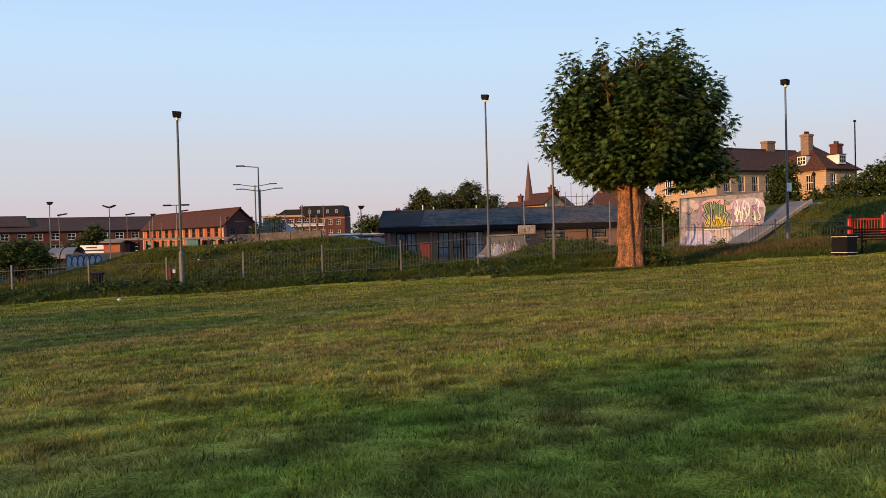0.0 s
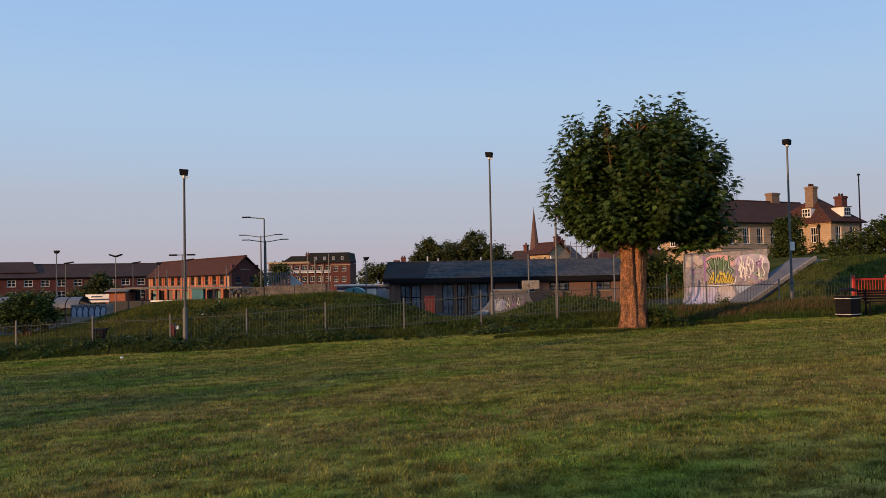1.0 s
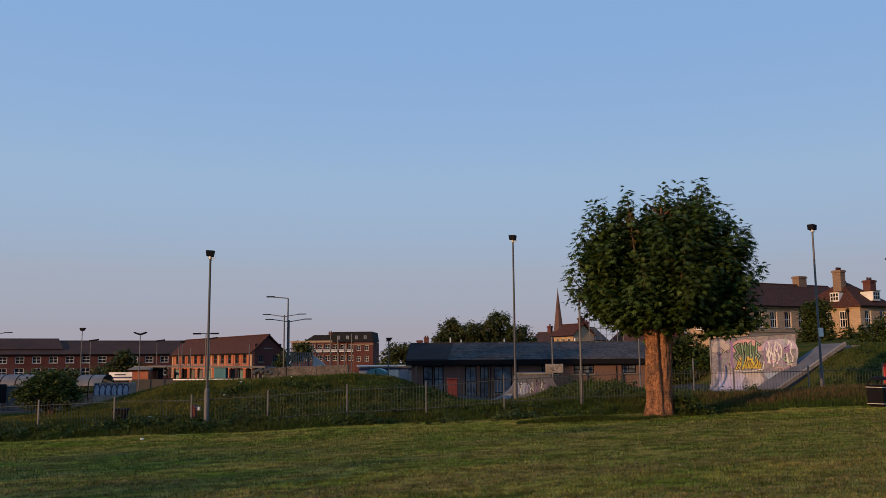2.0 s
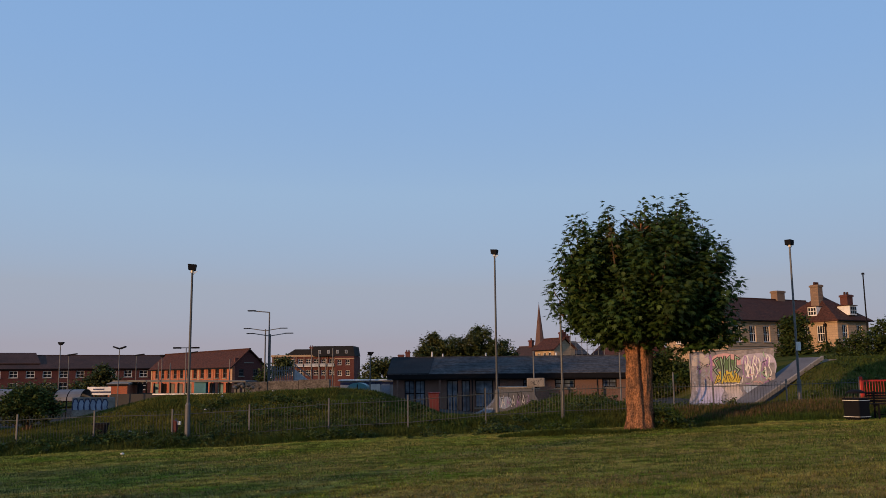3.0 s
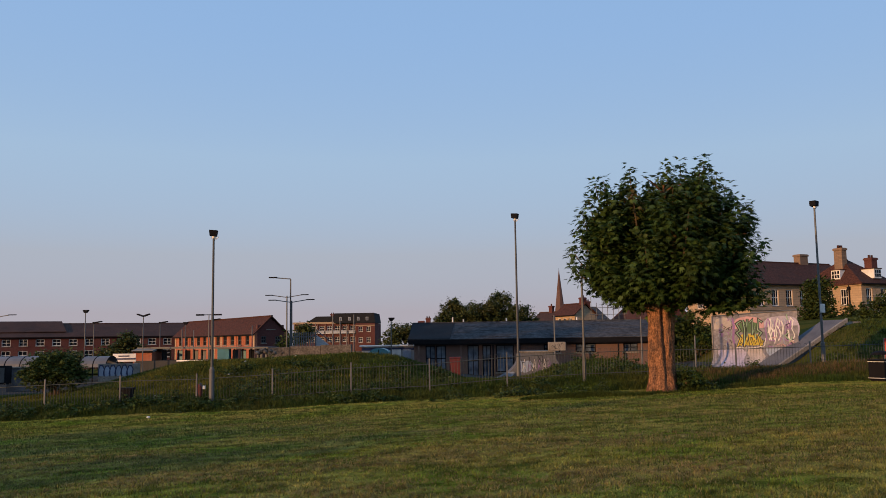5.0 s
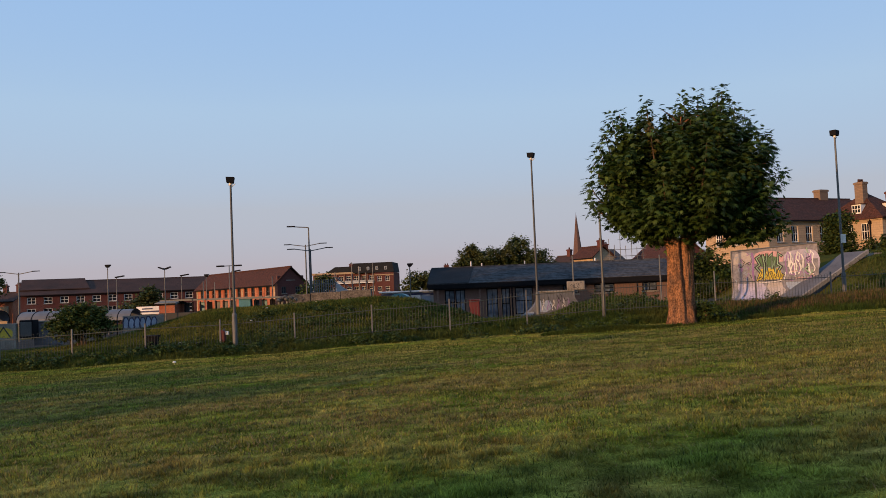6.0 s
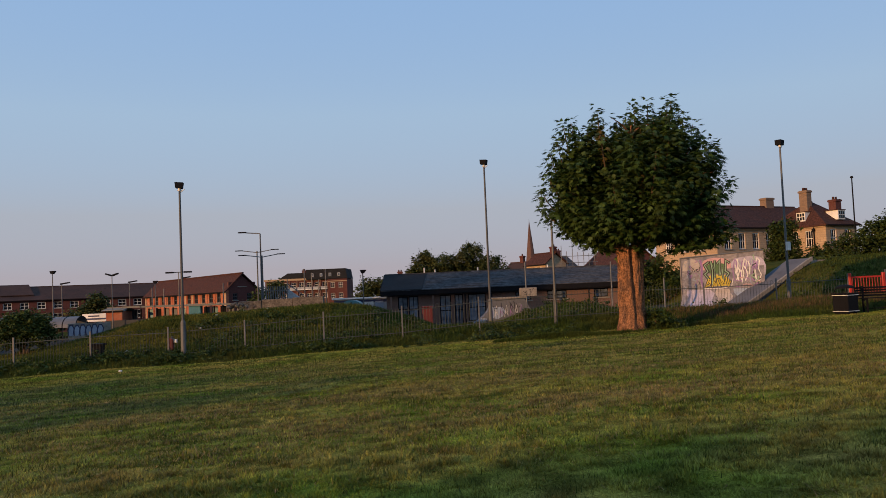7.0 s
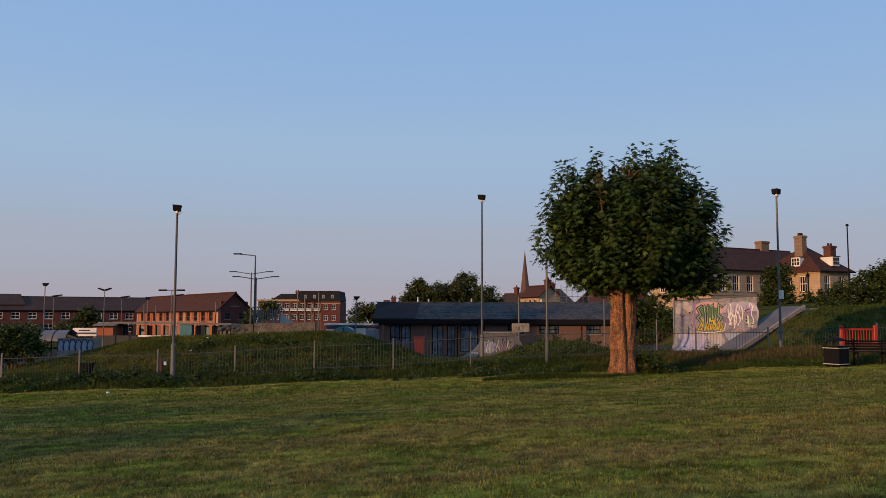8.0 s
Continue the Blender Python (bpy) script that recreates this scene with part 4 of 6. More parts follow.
def gabled(name, label, left, right, depth, z0, eave, ridge, wall, roof, windows=(), category="house", over=0.3, group="", hip=0.0, left_windows=(), right_windows=(), frame_mat=None, side_wall=None, bars=1, glass=None):
    """A house: front wall from left to right (x, y), running back by depth. windows: (x0, x1, z0, z1) along each wall, above z0."""
    l, r = Vector(left[:2]), Vector(right[:2])
    w = (r - l).length
    t = thing(name, (l.x, l.y, z0), label, category, group, math.degrees(math.atan2(r.y - l.y, r.x - l.x)))
    e, g = eave - z0, ridge - z0
    inner = depth - 0.6
    fm, sw = frame_mat or WHITEP, side_wall or wall
    part("front_wall", pierced(bmesh.new(), w, -1, e, 0, 0.3, windows), wall, t)
    part("back_wall", boxed(0, w, depth - 0.3, depth, -1, e), wall, t)
    ML, MR = pose(0, depth - 0.3, 0, 0, 0, -90), pose(w, 0.3, 0, 0, 0, 90)
    for M, wins in ((ML, left_windows), (MR, right_windows)):
        bm = pierced(bmesh.new(), inner, -1, e - 0.002, 0, 0.3, wins)
        if not hip:
            prism(bm, [(-0.25, e), (inner + 0.25, e), (inner / 2, g - 0.14)], 0.002, 0.3)
        part("side_wall", bm, sw, t).matrix_basis = M
        for k in wins:
            window_unit(t, M, *k, fm, bars)
    zl = e - over * (g - e) / (depth / 2)
    for y0 in (-over, depth + over):
        part("roof_slope", slab(bmesh.new(), [(-over, y0, zl), (w + over, y0, zl), (w + over - hip, depth / 2, g), (-over + hip, depth / 2, g)]), roof, t)
    if hip:
        for x0, x1 in ((-over, -over + hip), (w + over, w + over - hip)):
            part("roof_hip", slab(bmesh.new(), [(x0, -over, zl), (x0, depth + over, zl), (x1, depth / 2, g)], 0.141), roof, t)
    part("ridge_tile", boxed(-over + hip, w + over - hip + 0.01, depth / 2 - 0.12, depth / 2 + 0.12, g + 0.08, g + 0.2), roof, t)
    part("gutter", boxed(-over, w + over, -over - 0.1, -over, zl - 0.02, zl + 0.1), BLACK, t, "dark gutter")
    part("inner_floor", boxed(0.3, w - 0.3, 0.3, depth - 0.3, -1, -0.9), CONCRETE, t)
    for k in windows:
        window_unit(t, Matrix(), *k, fm, bars, glass)
    return t


def chimney(t, x, y, z0, z1, wide, deep, mat, pots=2):
    """A stack on the roof of t, in t's own frame."""
    c = part("chimney", boxed(x - wide / 2, x + wide / 2, y - deep / 2, y + deep / 2, z0, z1), mat, t)
    part("cap", boxed(x - wide / 2 - 0.08, x + wide / 2 + 0.08, y - deep / 2 - 0.08, y + deep / 2 + 0.08, z1 - 0.25, z1 - 0.05), mat, c)
    for i in range(pots):
        px = x + (i - (pots - 1) / 2) * wide / max(pots, 1)
        part("chimney_pot", rodded((px, y, z1), (px, y, z1 + 0.3), 0.13, 0.11, 8), TILE, c)


def row(start, step, count, wide, z0, z1):
    return [(start + i * step, start + i * step + wide, z0, z1) for i in range(count)]


# long terrace beyond the railway
ter = gabled("terrace", "long red brick terrace with a dark tiled roof", (-70.2, 120.1), (-46.2, 131.0), 9, -0.6, 3.2, 5.1, BRICK, DARKTILE, row(0.8, 2.2, 12, 1.15, 2.5, 3.45) + row(0.75, 2.2, 12, 1.2, 0.6, 1.8), "terrace", group="railway terraces")
part("raised_roof", slab(bmesh.new(), [(-0.3, 1.0, 4.5), (9.2, 1.0, 4.5), (8.4, 4.6, 6.1), (-0.3, 4.6, 6.1)], 0.1), DARKTILE, ter)
# brick hall with its gable end towards the park
hall = gabled("brick_hall", "orange brick hall with arched windows and clay tile roof", (-44.1, 120.0), (-27.3, 100.0), 4.0, -0.6, 3.0, 4.85, ORANGE, TILE, row(1.5, 2.2, 11, 1.05, 2.2, 3.3), "building",
              right_windows=[(1.2, 2.2, 4.0, 4.5), (0.5, 1.1, 2.4, 3.2), (2.3, 2.9, 2.4, 3.2)], frame_mat=DARKSTEEL, side_wall=BRICK)
for i in range(12):
    x = 0.2 if i == 0 else 25.9 if i == 11 else 0.93 + i * 2.2
    part("pier", boxed(x - 0.2, x + 0.2, -0.05, -0.002, 0.2, 3.45), ASHLAR if i in (0, 6, 7, 11) else ORANGE, hall)
for i in range(11):
    x = 1.5 + i * 2.2 + 0.525
    arch = [(x + 0.62 * math.cos(u), 3.3 + 0.34 * math.sin(u)) for u in (math.pi * k / 8 for k in range(9))] + [(x + 0.46 * math.cos(u), 3.3 + 0.2 * math.sin(u)) for u in (math.pi * k / 8 for k in range(8, -1, -1))]
    part("window_arch", prism(bmesh.new(), arch, -0.06, -0.002), ASHLAR, hall, "pale arch over a window")
part("string_course", boxed(0.4, 25.7, -0.05, -0.003, 3.5, 3.58), ASHLAR, hall)
# clubhouse
CE, CR, CO, CD, CZ = 1.72, 2.82, 0.35, 7.0, -0.9  # eave, ridge, overhang, depth, foot
club = gabled("clubhouse", "low brown brick clubhouse with a long slate roof", (-5.3, 61.0), (11.25, 61.0), CD, CZ, CE, CR, BUFF, SLATE,
              [(0.8, 1.5, 0.4, 2.2), (1.55, 2.25, 0.4, 2.2), (3.75, 4.55, 0.0, 2.2), (4.8, 5.4, 0.0, 2.2), (5.75, 7.0, 0.3, 2.2), (9.1, 10.2, 1.6, 2.2), (11.3, 12.7, 1.6, 2.2), (14.6, 15.6, 1.6, 2.2)], "clubhouse", over=CO, frame_mat=BLACK, glass=CLUBGLASS)


def club_roof_z(y):
    """The upper face of the clubhouse roof in front of its ridge."""
    return CE - CZ + y * (CR - CE) / (CD / 2) + 0.14


part("roof_patch", slab(bmesh.new(), [(-0.36, -0.36, club_roof_z(-0.36) + 0.004), (2.55, -0.36, club_roof_z(-0.36) + 0.004), (2.75, 3.45, club_roof_z(3.45) + 0.004), (-0.36, 3.45, club_roof_z(3.45) + 0.004)], 0.03), NEWSLATE, club, "darker new slates")
for k in range(1, 11):
    y = -0.33 + k * 0.345
    part("slate_course", slab(bmesh.new(), [(2.8, y, club_roof_z(y) + 0.002), (16.7, y, club_roof_z(y) + 0.002), (16.7, y + 0.3, club_roof_z(y + 0.3) + 0.002), (2.8, y + 0.3, club_roof_z(y + 0.3) + 0.002)], 0.018 + 0.006 * (k % 3)), SLATE, club)
part("barge_board", slab(bmesh.new(), [(-0.41, -0.4, club_roof_z(-0.4) - 0.22), (-0.362, -0.4, club_roof_z(-0.4) - 0.22), (-0.362, 3.5, club_roof_z(3.5) - 0.22), (-0.41, 3.5, club_roof_z(3.5) - 0.22)], 0.24), BLACK, club, "black barge board")
for x in (0.35, 3.3, 5.55, 7.4, 9.3, 11.8, 14.2):
    part("veranda_post", boxed(x - 0.05, x + 0.05, -0.5, -0.4, -0.8, 2.2), BUFF if x < 3.5 else BLACK, club)
part("fascia", boxed(-0.36, 16.7, -0.5, -0.452, 2.3, 2.56), BLACK, club, "black fascia board")
part("soffit", boxed(-0.36, 16.7, -0.45, -0.002, 2.24, 2.295), BLACK, club)
for x, y, h in ((2.6, 3.6, 0.7), (3.4, 3.7, 0.45), (6.6, 3.6, 0.5), (11.8, 3.6, 0.45)):
    part("vent_pipe", rodded((x, y, club_roof_z(3.5) - 0.1), (x, y, club_roof_z(3.5) + h * 0.6), 0.05, n=8), WHITEP, club, "pale vent pipe")
# stone house: main range and the wing that comes forward
U, V = Vector((math.cos(radians(30)), math.sin(radians(30)))), Vector((-math.sin(radians(30)), math.cos(radians(30))))
I = Vector((36.00, 95.00, 4.07)[:2])
house = gabled("stone_house", "large honey stone house with clay tile roof and chimneys", I - U * 10.9, I + U * 9.0, 9, 2.6, 7.15, 9.75, ASHLAR, TILE, row(1.1, 2.08, 4, 1.0, 2.2, 3.9), "house", over=0.35, hip=2.6, left_windows=row(1.2, 2.4, 3, 1.0, 2.2, 3.9), bars=2)
chimney(house, 13.2, 4.6, 6.0, 8.3, 1.25, 0.9, CHIMSTONE, 0)
part("cornice", boxed(-0.2, 10.7, -0.15, -0.002, 4.2, 4.5), ASHLAR, house)
part("string_course", boxed(-0.1, 10.7, -0.08, -0.002, 1.75, 1.95), ASHLAR, house)
wing = gabled("house_wing", "honey stone house wing with hipped clay tile roof", I - V * 4.7, I - V * 4.7 + U * 5.0, 7.5, 2.6, 7.1, 9.7, ASHLAR, TILE, row(0.7, 2.3, 2, 0.95, 2.2, 3.9), "house", over=0.35, hip=2.5, left_windows=[(2.78, 3.73, 2.2, 3.9), (4.63, 5.58, 2.2, 3.9)], bars=2)
chimney(wing, 1.5, 3.45, 5.3, 8.4, 0.75, 1.0, CHIMSTONE, 3)
chimney(wing, 4.4, 2.0, 4.6, 7.3, 0.9, 0.9, BRICK, 2)
for y in (1.4, 4.5):
    part("drainpipe", rodded((-0.1, y, 0), (-0.1, y, 4.3), 0.07), BLACK, wing, "black drainpipe")
    part("rainwater_head", boxed(-0.26, -0.003, y - 0.14, y + 0.14, 3.75, 4.05), BLACK, wing)
part("cornice", boxed(-0.15, -0.002, -0.1, 4.6, 4.15, 4.4), ASHLAR, wing)


def dormer(t, M):
    """A white dormer window standing on a roof slope, in its own frame: its face looks along -y."""
    d = part("dormer", boxed(-0.55, 0.55, 0.0, 1.5, 0, 1.0), WHITEP, t, "white dormer window")
    d.matrix_basis = M
    for i in range(3):
        part("pane", boxed(-0.45 + i * 0.33, -0.21 + i * 0.33, -0.02, -0.002, 0.15, 0.48), GLASS, d)
        part("pane", boxed(-0.45 + i * 0.33, -0.21 + i * 0.33, -0.02, -0.002, 0.55, 0.88), GLASS, d)
    part("dormer_roof", boxed(-0.65, 0.65, -0.1, 1.6, 1.002, 1.07), TILE, d)


dormer(wing, pose(0.15, 3.1, 4.95, 0, 0, -90))
dormer(wing, pose(2.9, 0.15, 4.95))


# roofs behind the clubhouse
h1 = gabled("far_house", "rendered house with a red tiled roof and chimney", (9.79, 128.00, 4.31), (12.22, 124.00, 4.18), 3.7, 0, 5.3, 6.75, ASHLAR, TILE, row(0.6, 1.3, 3, 0.7, 3.9, 4.8), "house", group="houses behind the clubhouse")
chimney(h1, 4.2, 1.85, 6.2, 7.7, 0.7, 0.7, BRICK, 2)
h2 = gabled("far_house", "grey rendered house with slate roof and chimney", (15.25, 140.00, 4.49), (19.24, 142.00, 4.48), 7, 0, 4.9, 6.9, GREYP, SLATE, (), "house", group="houses behind the clubhouse")
chimney(h2, 3.0, 3.5, 6.0, 8.0, 0.7, 0.7, BRICK, 2)
h3 = gabled("far_house", "house with a steep red tiled gable roof", (20.81, 150.00, 4.63), (25.14, 138.00, 4.29), 8, 0, 4.6, 7.9, BRICK, TILE, row(1.0, 2.0, 3, 1.0, 3.0, 4.2), "house", group="houses behind the clubhouse")
chimney(h3, 1.5, 4, 7.0, 9.4, 1.2, 0.8, BUFF, 3)
h4 = gabled("far_house", "low house with dark roof behind the shrubs", (6.82, 135.00, 4.51), (9.57, 133.00, 4.43), 5, 0, 4.4, 5.9, BRICK, DARKTILE, (), "house", group="houses behind the clubhouse")
chimney(h4, 1.9, 2.5, 5.5, 7.0, 0.6, 0.6, BRICK, 1)
h5 = gabled("far_house", "distant brick house with two stacks", (-12.30, 150.00, 4.67), (-9.18, 150.00, 4.62), 6, 0, 3.2, 4.6, BRICK, DARKTILE, (), "house", group="houses behind the clubhouse")
chimney(h5, 0.4, 3, 4.0, 5.4, 1.0, 0.8, BRICK, 0)
chimney(h5, 1.6, 3, 4.0, 5.9, 0.8, 0.8, BRICK, 2)


def scaffold():
    a = Vector((13.86, 118.00, 4.25))
    t = thing("scaffold", (a.x, a.y, 0), "thin steel scaffold poles above the rooftops", "scaffold")
    tops = [7.4, 6.6, 7.8, 6.4, 7.0, 6.2, 6.9]
    for i, h in enumerate(tops):
        part("pole", rodded((i * 0.75, 0.3 * (i % 2), 0), (i * 0.75, 0.3 * (i % 2), h), 0.04, n=6), GALV, t)
    for z in (5.0, 5.9):
        part("ledger", rodded((-0.2, 0, z), (4.9, 0, z), 0.035, n=6), GALV, t)


scaffold()


def church_spire():
    a, b = Vector((24.98, 300.00, 26.1)), Vector((24.58, 300.00, 12.81))
    t = thing("church_spire", (b.x, b.y, 0), "slender stone church spire beyond the roofs", "church spire")
    part("tower", boxed(-1.8, 1.8, -1.8, 1.8, -1, b.z - 1), STONE_LT, t)
    part("spire", rodded((0, 0, b.z - 1), (0, 0, a.z), 1.65, 0.05, 8), STONE_LT, t)
    part("finial", rodded((0, 0, a.z - 0.1), (0, 0, a.z + 0.6), 0.06, 0.04, 6), BLACK, t)


church_spire()


def apartment_block():
    l, m, r = Vector((-46.6, 205.00)), Vector((-31.4, 205.00)), Vector((-26.9, 205.00))
    z0 = -0.5
    t = thing("apartment_block", (l.x, l.y, z0), "brick apartment block with pale balconies and dark mansard roof", "apartment building")
    w, wl = (r - l).length, (m - l).length
    wins = row(0.7, 1.85, 8, 1.15, 5.2, 6.4) + row(0.7, 1.85, 8, 1.15, 2.6, 3.8)
    part("left_wall", pierced(bmesh.new(), wl, -1, 6.9, 0, 0.4, wins), BRICK, t)
    for k in wins:
        window_unit(t, Matrix(), *k, WHITEP)
    for i in range(9):
        part("pilaster", boxed(0.25 + i * 1.85 - 0.14, 0.25 + i * 1.85 + 0.14, -0.12, -0.002, -1, 6.9), BUFF, t)
    M = pose(wl, -1.2, 0)
    w2 = row(0.6, 1.9, 2, 1.0, 4.9, 6.1) + row(0.6, 1.9, 2, 1.0, 2.4, 3.6)
    part("right_wall", pierced(bmesh.new(), w - wl, -1, 6.9, 0, 0.4, w2), BRICK, t).matrix_basis = M
    for k in w2:
        window_unit(t, M, *k, WHITEP)
    for i in range(8):
        b = part("balcony", boxed(0.45 + i * 1.85, 2.0 + i * 1.85, -0.9, -0.121, 4.6, 4.75), WHITEP, t, "pale balcony slab")
        part("balcony_rail", boxed(0.45 + i * 1.85, 2.0 + i * 1.85, -0.9, -0.86, 4.752, 5.3), GREYP, b)
    part("parapet", boxed(-0.2, wl, -0.25, 0.6, 6.902, 7.35), ASHLAR, t, "pale parapet band")
    part("string_course", boxed(wl - 0.05, w + 0.05, -1.28, -1.202, 6.3, 6.5), ASHLAR, t)
    part("back_wall", boxed(0, w, 9.6, 10, -1, 6.9), BRICK, t)
    part("end_wall", boxed(0, 0.4, 0.4, 9.6, -1, 6.9), BRICK, t)
    part("end_wall", boxed(w - 0.4, w, -0.8, 9.6, -1, 6.9), BRICK, t)
    xs = 9.9
    part("mansard", prism(bmesh.new(), [(xs, 7.0), (w + 0.1, 7.0), (w - 0.3, 9.35), (xs + 0.1, 9.35)], -1.0, 9.8), NEWSLATE, t, "dark slate mansard roof")
    part("lower_roof", prism(bmesh.new(), [(3.2, 7.352), (xs - 0.002, 7.352), (xs - 0.002, 8.7), (5.4, 8.7)], 0.2, 9.6), NEWSLATE, t)
    for i in range(4):
        s = part("skylight", boxed(xs + 1.3 + i * 2.1, xs + 1.9 + i * 2.1, -1.06, -1.001, 7.6, 8.4), GREYP, t)
        part("pane", boxed(xs + 1.4 + i * 2.1, xs + 1.8 + i * 2.1, -1.08, -1.061, 7.7, 8.3), CLUBGLASS, s)
    chimney(t, xs - 0.7, 1, 7.4, 9.3, 0.8, 0.8, BRICK, 2)


apartment_block()


# ---- station, sheds and lamp columns ----
def column_lamp(x, y, z0, top, head, label, r=0.05, group="station lamp columns", mat=None):
    t = thing("lamp_column", (x, y, z0), label, "lamp post", group)
    h = top - z0
    part("column", rodded((0, 0, -0.6), (0, 0, h), r, r * 0.7, 8), mat or GALV, t)
    if head == "double":
        for s in (-1, 1):
            part("lamp_head", prism(bmesh.new(), [(0.05 * s, h + 0.02), (0.5 * s, h + 0.16), (0.53 * s, h + 0.07), (0.08 * s, h - 0.1)], -0.15, 0.15), BLACK, t)
    elif head == "single":
        part("lamp_head", prism(bmesh.new(), [(-0.1, h), (0.7, h + 0.1), (0.7, h), (-0.1, h - 0.12)], -0.14, 0.14), BLACK, t)
    elif head == "top":
        part("lamp_head", prism(bmesh.new(), [(-0.08, h - 0.18), (0.08, h - 0.18), (0.26, h + 0.02), (0.24, h + 0.07), (-0.16, h + 0.07), (-0.18, h + 0.02)], -0.15, 0.15), BLACK, t)
    elif head == "cap":
        part("lamp_head", rodded((0, 0, h), (0, 0, h + 0.16), 0.15, 0.1, 10), BLACK, t)
    elif head == "tee":
        part("cross_arm", rodded((-0.75, 0, h), (0.75, 0, h), 0.03, n=6), BLACK, t)
        for s in (-1, 1):
            part("lamp_head", boxed(s * 0.7 - 0.3, s * 0.7 + 0.3, -0.12, 0.12, h - 0.06, h + 0.06, bevel=0.02), BLACK, t)
    elif head == "road":
        part("arm", rodded((0, 0, h), (-1.05, 0, h + 0.1), 0.035, n=6), GALV, t)
        part("lamp_head", boxed(-1.5, -0.95, -0.12, 0.12, h + 0.08, h + 0.16, bevel=0.02), BLACK, t)
    elif head == "arms":
        for s in (-1, 1):
            part("arm", rodded((0, 0, h - 0.12), (1.1 * s, 0, h + 0.05), 0.03, n=6), GALV, t)
            part("lamp_head", boxed(1.35 * s - 0.28, 1.35 * s + 0.28, -0.11, 0.11, h + 0.03, h + 0.09, bevel=0.015), BLACK, t)
    return t


STATION = "grey steel station lamp column with dark head"
for top, head in (((-33.35, 70.00, 4.57), "top"), ((-35.39, 76.00, 3.80), "single"), ((-28.45, 70.00, 4.10), "double"), ((-30.88, 80.00, 3.82), "single"), ((-28.47, 80.00, 3.73), "top"), ((-21.65, 66.00, 3.92), "tee"), ((-25.87, 80.00, 3.99), "single"), ((-7.03, 62.00, 3.28), "top")):
    column_lamp(top[0], top[1], -0.6, top[2], head, STATION)
for top in ((-29.49, 82.00, 3.20), (-29.06, 84.00, 3.11), (-24.32, 88.00, 3.55), (-17.73, 88.00, 3.67), (-15.96, 88.00, 4.61), (-15.56, 90.00, 4.26), (-14.85, 90.00, 3.55), (-14.10, 90.00, 4.58)):
    column_lamp(top[0], top[1], -0.6, top[2], "", "plain grey steel column beside the railway", 0.07, "plain columns by the railway")
for top in ((3.89, 52.00, 3.02), (9.35, 54.00, 2.92)):
    column_lamp(top[0], top[1], -0.6, top[2], "", "plain pale steel pole by the clubhouse", 0.06, "poles by the clubhouse")
p = (3.42, 31.80, 4.18)
column_lamp(p[0], p[1], 0.0, p[2] + 0.1, "", "thin galvanised pole beside the railing fence", 0.05, "park poles")
p = (35.50, 78.00, 10.24)
column_lamp(p[0], p[1], 2.0, p[2], "cap", "tall slim dark lamp column above the shrubs", 0.08, "park poles", BLACK)
p = (10.26, 44.00, 1.67)
column_lamp(p[0], p[1], 0.0, p[2], "", "short pale post with a small notice", 0.05, "park poles")
p = (-13.58, 58.70, 6.02)
column_lamp(p[0], p[1], -0.5, p[2], "road", "tall road lamp column with one arm", 0.065, "road lamps", DARKSTEEL)
p = (-13.87, 60.00, 4.59)
column_lamp(p[0] + 0.05, p[1], -0.5, p[2], "arms", "road lamp column with two arms", 0.1, "road lamps", DARKSTEEL)
p = (-15.08, 64.00, 5.17)
column_lamp(p[0], p[1], -0.5, p[2], "arms", "road lamp column with two arms", 0.065, "road lamps", DARKSTEEL)


def platform_shelter():
    l, r = Vector((-28.37, 72.00, 0.54)), Vector((-17.95, 70.00, 0.42))
    t = thing("platform_shelter", (l.x, l.y, l.z - 0.6), "long low station shelter with dark canopy and blue panels", "shelter", turn=math.degrees(math.atan2(r.y - l.y, r.x - l.x)))
    w = (r - l).length
    # dark tarmac on the body puts the platform's shadow into its colour
    part("platform", boxed(-1, w + 0.3, -1.2, 3.0, -0.6, 0.44), TARMAC, t, "platform coloured dark for its shadow")
    part("platform_edge", boxed(3.0, w + 0.3, -1.3, -1.202, 0.36, 0.46), WHITEP, t, "white platform edge")
    part("canopy", prism(bmesh.new(), [(0.0, 1.42), (w, 1.3), (w, 1.44), (0.0, 1.56)], -0.2, 1.9), DARKSTEEL, t, "weathered dark canopy")
    n = 15
    for i in range(n):
        x = 0.1 + (w - 0.3) * i / (n - 1)
        part("shelter_post", boxed(x, x + 0.09, 0.0, 0.1, 0.44, 1.31), BLACK, t)
        if i + 1 < n and i not in (1, 7):
            x2 = 0.1 + (w - 0.3) * (i + 1) / (n - 1)
            part("panel", boxed(x + 0.16, x2 - 0.08, 0.9, 0.94, 0.44, 1.24), (DARKSTEEL, TRANSLU, TEAL, BLACK)[i % 4], t)
    k = thing("teal_cabinet", (l.x, l.y, l.z - 0.02), "teal equipment cabinet on the platform", "cabinet")
    cx = ((-21.95, 69.00, 0.51))[0]
    k.location = (cx, l.y - 1.0, l.z - 0.05)
    part("body", boxed(-0.5, 0.5, -0.3, 0.3, -0.4, 0.78, bevel=0.03), TEAL, k)
    part("roof", boxed(-0.55, 0.55, -0.35, 0.35, 0.78, 0.84, bevel=0.01), TEAL, k)


